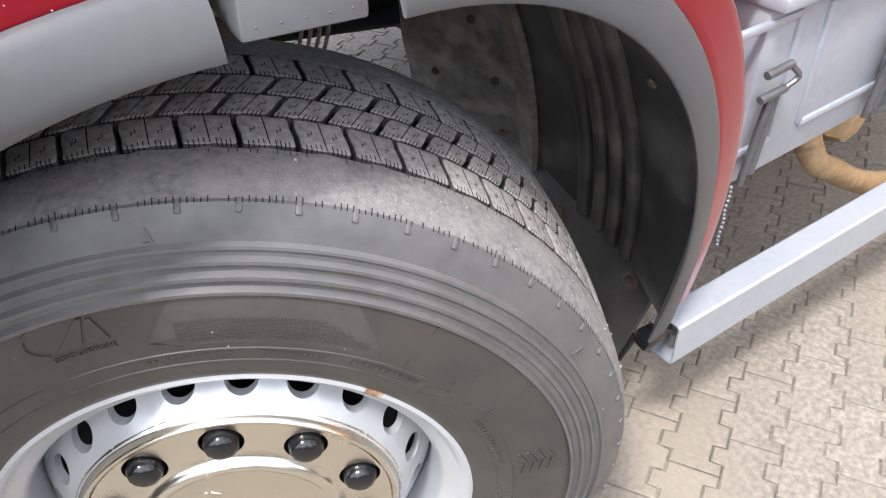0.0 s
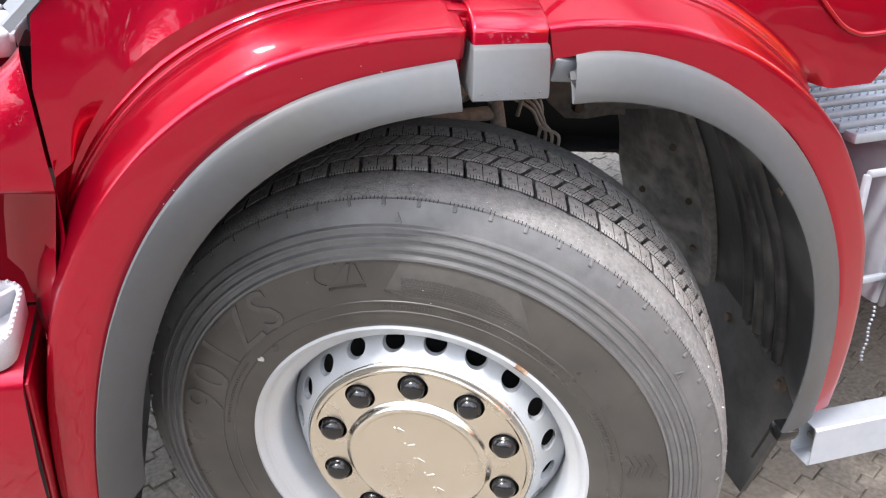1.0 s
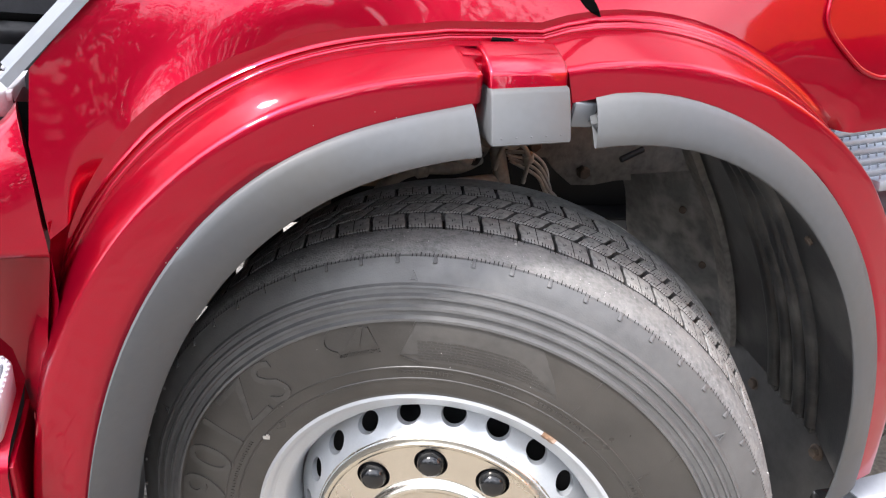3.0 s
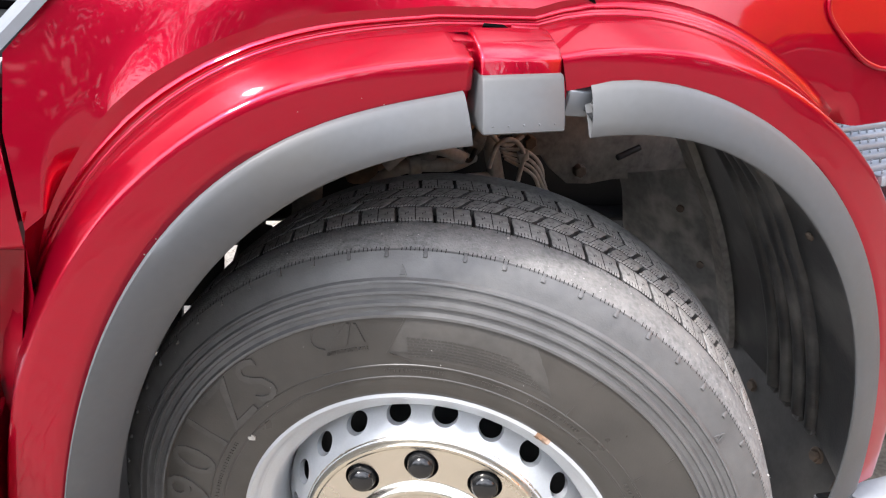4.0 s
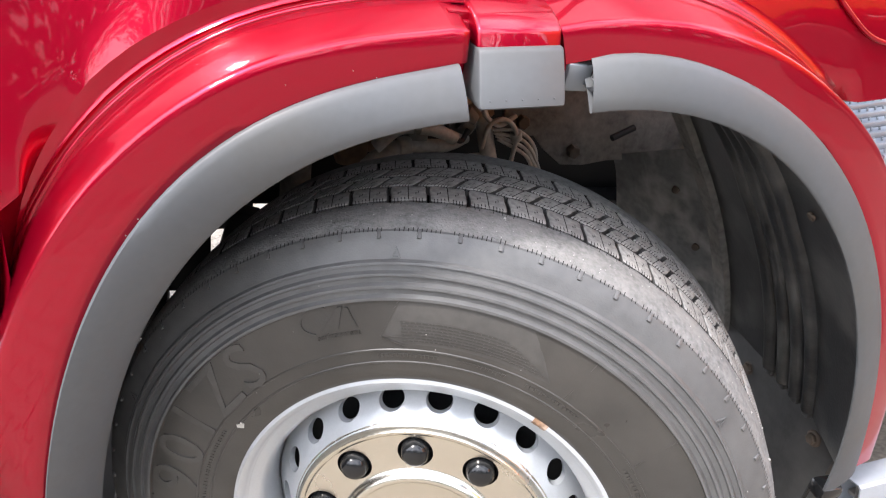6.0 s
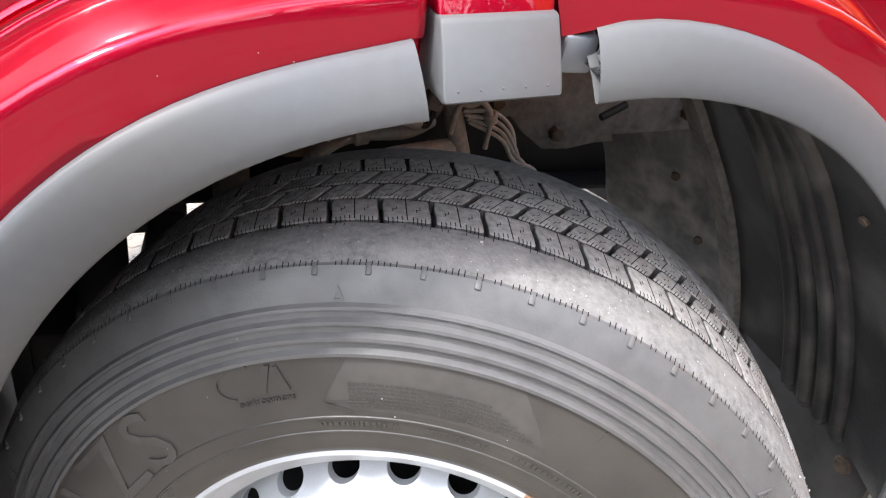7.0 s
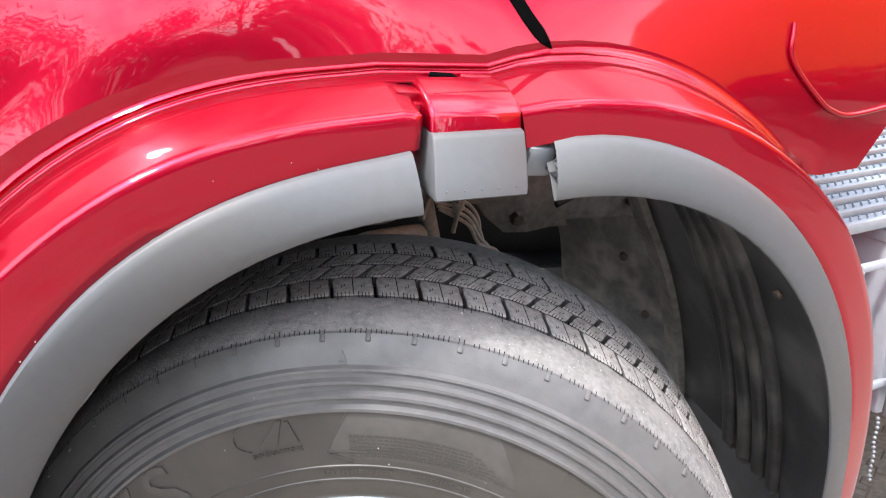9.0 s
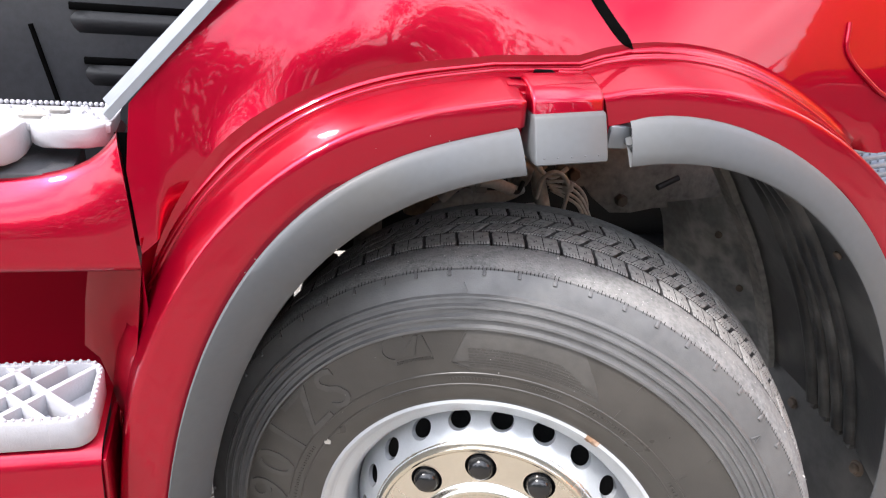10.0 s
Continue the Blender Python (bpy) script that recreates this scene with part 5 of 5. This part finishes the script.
def clasp(parent, x, z, at):
    """Long toggle with its two hooks, hanging over the door's lower edge."""
    y = BOX_Y - 0.020
    rod("clasp", Vector((x + 0.012, y - 0.004, z)) - at, Vector((x, y + 0.004, z - 0.165)) - at, 0.0065, CLASP, parent, "black box clasp")
    rod("clasp_plate", Vector((x + 0.030, y, z)) - at, Vector((x + 0.022, y + 0.006, z - 0.15)) - at, 0.009, CLASP, parent)
    rod("clasp_hook", Vector((x - 0.012, y - 0.004, z + 0.040)) - at, Vector((x + 0.050, y - 0.004, z + 0.043)) - at, 0.007, CLASP, parent)
    rod("clasp_hook", Vector((x - 0.018, y - 0.006, z + 0.002)) - at, Vector((x + 0.045, y - 0.006, z + 0.004)) - at, 0.007, CLASP, parent)
    tube("clasp_link", [Vector((x + 0.045, y - 0.004, z + 0.043)) - at, Vector((x + 0.060, y - 0.014, z + 0.022)) - at, Vector((x + 0.040, y - 0.006, z + 0.004)) - at], 0.005, CLASP, parent, sides=8, n=5)


def side_box(x0, x1, z0, z1, fields, clasps, label):
    at = Vector(((x0 + x1) / 2, BOX_Y + 0.25, (z0 + z1) / 2))
    case = box("battery_box", at, (x1 - x0, 0.50, z1 - z0), GREYBOX, truck, label, bevel=0.006)
    box("box_lid", Vector(((x0 + x1) / 2, BOX_Y + 0.24, z1 + 0.008)) - at, (x1 - x0 + 0.012, 0.53, 0.022), GREYBOX, case, bevel=0.005)
    for a, b in fields:
        panel_frame(case, a, b, z0 + 0.062, z1 - 0.026, at)
    for x in clasps:
        clasp(case, x, z1 - 0.135, at)
    return case


side_box(0.875, 1.325, 0.692, 1.000, ((0.790, 0.955), (1.035, 1.285)), (0.875, 1.245), "grey painted steel side box with pressed panels and clasps")
side_box(1.345, 2.9, 0.715, 1.000, ((1.40, 1.80), (1.88, 2.30), (2.38, 2.80)), (1.84,), "second grey painted steel side box")
# unseen block added for the shade that the rest of the truck casts
box("chassis_body", (2.3, 1.45, 0.75), (2.4, 1.9, 0.6), DARK, truck, "dark block added behind the side boxes to shade the ground", bevel=0.02)
# serrated catwalk plate over the box, rising towards the chassis
for k in range(11):
    slat = box("catwalk_slat", (1.36, BOX_Y + 0.03 + 0.042 * k, 1.036 + 0.006 * k), (1.2, 0.033, 0.02), CATWALK, truck, "serrated aluminium catwalk slat", bevel=0.006)
    tv = bmesh.new()
    for j in range(130):
        bmesh.ops.create_cone(tv, cap_ends=True, segments=6, radius1=0.0026, radius2=0.0016, depth=0.005, matrix=Matrix.Translation((-0.59 + 0.0091 * j, 0.003 if j % 2 else -0.006, 0.0115)))
    tagged(from_bm("grip_nub", tv, CATWALK, slat), kind="stuff")
# under-run bar: square tube with open end
def ring(x, d):
    y0, y1, z0, z1, c = -0.122 - 0.03 * (x - 0.79) + d, -0.062 - 0.03 * (x - 0.79) - d, 0.322 + d, 0.420 - d, 0.005
    return [(x, y0, z0 + c), (x, y0, z1 - c), (x, y0 + c, z1), (x, y1 - c, z1), (x, y1, z1 - c), (x, y1, z0 + c), (x, y1 - c, z0), (x, y0 + c, z0)]


bar = loft("side_rail", [ring(1.4, 0.005), ring(0.792, 0.005), ring(0.790, 0.0), ring(3.6, 0.0)], RAIL, truck, "pale aluminium side guard rail with an open end", closed=True, sharp=35)
box("rail_insert", (0.832, -0.092, 0.371), (0.03, 0.012, 0.085), DIRTY, bar, "dirty bracket inside the rail", bevel=0.003)
box("rail_insert", (0.832, -0.092, 0.366), (0.03, 0.045, 0.010), DIRTY, bar, bevel=0.003)
tube("tan_hose", [(1.42, 0.16, 0.70), (1.40, 0.08, 0.58), (1.385, 0.02, 0.49), (1.47, 0.01, 0.43), (1.62, 0.0, 0.34), (1.8, -0.01, 0.27)], 0.030, TAN, truck, "tan dusty hose under the box")
box("hose_sleeve", (1.53, 0.06, 0.545), (0.12, 0.11, 0.15), TAN, truck, "dusty tan sleeve under the box", bevel=0.045, rot=(10, 25, 15))
rod("air_tank", (1.68, 0.10, 0.57), (2.5, 0.10, 0.57), 0.10, GREYBOX, truck, "grey air tank under the box", sides=32)
for k in range(14):
    bm = bmesh.new()
    bmesh.ops.create_uvsphere(bm, u_segments=8, v_segments=6, radius=0.0034)
    from_bm("chain_link", bm, CATWALK, truck, matrix=pose(0.880 + 0.002 * math.sin(k), BOX_Y, 0.685 - 0.0095 * k))

# ---------------------------------------------------------------- ground
# unseen far ground, made dark for what the red paint mirrors
tagged(add_mesh("ground", [(-400, -400, -0.016), (400, -400, -0.016), (400, 400, -0.016), (-400, 400, -0.016)], [(0, 1, 2, 3)], ASPHALT, smooth=False), label="unseen dark ground added beyond the paved strip", category="ground", kind="structure")


def paver_outline():
    """A zigzag paver, 0.225 by 0.1125, whose long sides step twice."""
    L, B, d = 0.225, 0.1125, 0.014
    top = [(-L / 2, B / 2 - d), (-L / 2 + 0.032, B / 2 - d), (-L / 4 - 0.022, B / 2 + d), (-L / 4 + 0.022, B / 2 + d), (-0.030, B / 2 - d), (0.030, B / 2 - d), (L / 4 - 0.022, B / 2 + d), (L / 4 + 0.022, B / 2 + d), (L / 2 - 0.032, B / 2 - d), (L / 2, B / 2 - d)]
    bottom = [(x, y - B) for x, y in reversed(top)]
    return top + bottom


def paver_geometry(gap=0.0020, bevel=0.003, thick=0.03):
    pts = [Vector(p) for p in paver_outline()]
    n = len(pts)

    def inset(k):
        out = []
        for i in range(n):
            a, b, c = pts[i - 1], pts[i], pts[(i + 1) % n]
            n1 = Vector((b.y - a.y, a.x - b.x)).normalized()
            n2 = Vector((c.y - b.y, b.x - c.x)).normalized()
            m = (n1 + n2)
            m = m / max(0.3, m.dot(n1))
            out.append(b + m * k)
        return out

    # the outline runs clockwise, so its normals point inwards
    sgn = 1 if sum(pts[i].x * pts[(i + 1) % n].y - pts[(i + 1) % n].x * pts[i].y for i in range(n)) < 0 else -1
    rings = [(inset(gap * sgn), -thick), (inset(gap * sgn), -bevel), (inset((gap + bevel) * sgn), 0.0)]
    verts = [(p.x, p.y, z) for r, z in rings for p in r]
    faces = strip_faces(3, n, closed_m=True)
    faces.append(tuple(2 * n + j for j in range(n)))
    return verts, faces


pv, pf = paver_geometry()
pm = bpy.data.meshes.new("paver")
pm.from_pydata(pv, [], pf)
pm.materials.append(PAVER)
pb = bmesh.new()
pb.from_mesh(pm)
bmesh.ops.recalc_face_normals(pb, faces=pb.faces)
pb.to_mesh(pm)
pb.free()
pavement = tagged(add_mesh("pavement", [(-9, -11, -0.006), (11, -11, -0.006), (11, 6, -0.006), (-9, 6, -0.006)], [(0, 1, 2, 3)], JOINT, smooth=False), label="grey beige interlocking concrete paver pavement, sandy and worn", category="pavement", kind="structure")
near, far_v, far_f = 0, [], []
rng = random.Random(11)
for i in range(-30, 38):
    for j in range(-48, 52):
        x, y = i * 0.225 + (0.1125 if j % 2 else 0.0), j * 0.1125
        cx, cy = x * math.cos(0.5) - y * math.sin(0.5), x * math.sin(0.5) + y * math.cos(0.5)
        if not (-3.6 < cx < 5.2 and -2.2 < cy < 4.5):
            continue
        z = rng.uniform(-0.004, 0.0)
        if 0.75 < cx < 2.6 and -0.95 < cy < 0.75 and near < 300:
            ob = new("paver", pm)
            ob.parent = pavement
            ob.matrix_basis = pose(cx, cy, z, rng.uniform(-0.4, 0.4), rng.uniform(-0.4, 0.4), math.degrees(0.5))
            near += 1
        else:
            b = len(far_v)
            c, s = math.cos(0.5), math.sin(0.5)
            far_v += [(cx + p[0] * c - p[1] * s, cy + p[0] * s + p[1] * c, p[2] + z) for p in pv]
            far_f += [tuple(b + q for q in f) for f in pf]
fp = bpy.data.meshes.new("paver_field")
fp.from_pydata(far_v, [], far_f)
fp.materials.append(PAVER)
fo = new("paver_field", fp)
fo.parent = pavement
tagged(fo, label="worn concrete pavers farther off", kind="stuff")


# ---------------------------------------------------------------- surroundings, seen mirrored in the paint
LEAF = material("leaf_green", (0.05, 0.085, 0.025), 0.6, grain=0.3, grain_scale=3)
BARK = material("bark", (0.09, 0.07, 0.05), 0.9, grain=0.3, grain_scale=12, bump=0.8, bump_scale=30)
ORANGE = material("orange_paint", (0.95, 0.30, 0.01), 0.4, coat=0.4, grain=0.05)


def tree(seed, height):
    r = random.Random(seed)
    root = tagged(new("tree"), label="leafy green tree mirrored in the red paint", category="tree", group="trees beyond the yard")
    pts = [Vector((0, 0, 0)), Vector((0.1, 0.05, height * 0.2)), Vector((0.0, 0.15, height * 0.45)), Vector((0.15, 0.1, height * 0.8))]
    path = smooth_path(pts, 4)
    rows = [[c + Vector((math.cos(q * math.pi / 5), math.sin(q * math.pi / 5), 0)) * (0.28 * (1 - 0.85 * i / len(path))) for q in range(10)] for i, c in enumerate(path)]
    loft("trunk", rows, BARK, root, closed=True, caps=True)
    verts, faces = [], []
    for k in range(26):
        a, h = r.uniform(0, 6.28), r.uniform(0.32, 0.95)
        reach = height * 0.3 * (1.25 - h) * r.uniform(0.5, 1.1) + 0.3
        c = Vector((math.cos(a) * reach, math.sin(a) * reach, height * h + 0.3))
        if k < 12:
            tube("limb", [Vector((0.05, 0.1, height * h * 0.75)), c * 0.6 + Vector((0, 0, height * h * 0.36)), c], 0.045, BARK, root, sides=6, n=3)
        for q in range(70):
            p = c + Vector((r.gauss(0, 0.55), r.gauss(0, 0.55), r.gauss(0, 0.42)))
            u = Vector((r.gauss(0, 1), r.gauss(0, 1), r.gauss(0, 1))).normalized() * r.uniform(0.09, 0.17)
            v = u.orthogonal().normalized() * r.uniform(0.06, 0.1)
            b = len(verts)
            verts += [p - u, p + v, p + u, p - v]
            faces.append((b, b + 1, b + 2, b + 3))
    add_mesh("crown", verts, faces, LEAF, root, smooth=False)
    return root


for k, (x, y, h) in enumerate(((-3.0, -15.0, 7.5), (1.8, -17.0, 9.0), (-9.0, -14.0, 8.0), (6.5, -19.0, 8.5))):
    tree(20 + k, h).matrix_basis = pose(x, y, 0, 0, 0, 70 * k)
lorry = tagged(new("orange_lorry"), label="orange lorry body parked across the yard", category="lorry")
lorry.matrix_basis = pose(5.7, -3.12, 0, 0, 0, 60)
box("lorry_box", (0, 0, 2.6), (4.6, 2.3, 2.4), ORANGE, lorry, bevel=0.06)
box("lorry_frame", (0, 0, 0.95), (4.8, 1.2, 0.35), DARK, lorry, bevel=0.02)
for x in (-1.9, 1.9):
    box("lorry_post", (x, 0, 1.25), (0.3, 1.0, 0.32), DARK, lorry, bevel=0.02)
    for y in (-0.95, 0.95):
        rod("lorry_wheel", (x, y - 0.14, 0.46), (x, y + 0.14, 0.46), 0.46, RUBBER, lorry, sides=32)

# unseen tree belt that closes the yard, added to darken the paint's reflections
bv, bf = [], []
r = random.Random(77)
for k in range(9000):
    ang = r.uniform(math.radians(150), math.radians(400))
    dist = r.uniform(19, 27)
    cx, cy = math.cos(ang) * dist, math.sin(ang) * dist
    top = 5.5 + 2.2 * math.sin(ang * 9) + 1.2 * math.sin(ang * 23 + 1)
    p = Vector((cx, cy, top * (r.random() ** 0.7)))
    u = Vector((r.gauss(0, 1), r.gauss(0, 1), r.gauss(0, 1))).normalized() * r.uniform(0.35, 0.7)
    v = u.orthogonal().normalized() * r.uniform(0.25, 0.45)
    b = len(bv)
    bv += [p - u, p + v, p + u, p - v]
    bf.append((b, b + 1, b + 2, b + 3))
tagged(add_mesh("woods", bv, bf, LEAF, smooth=False), label="unseen green tree belt added round the yard to darken reflections", category="woods", kind="stuff")
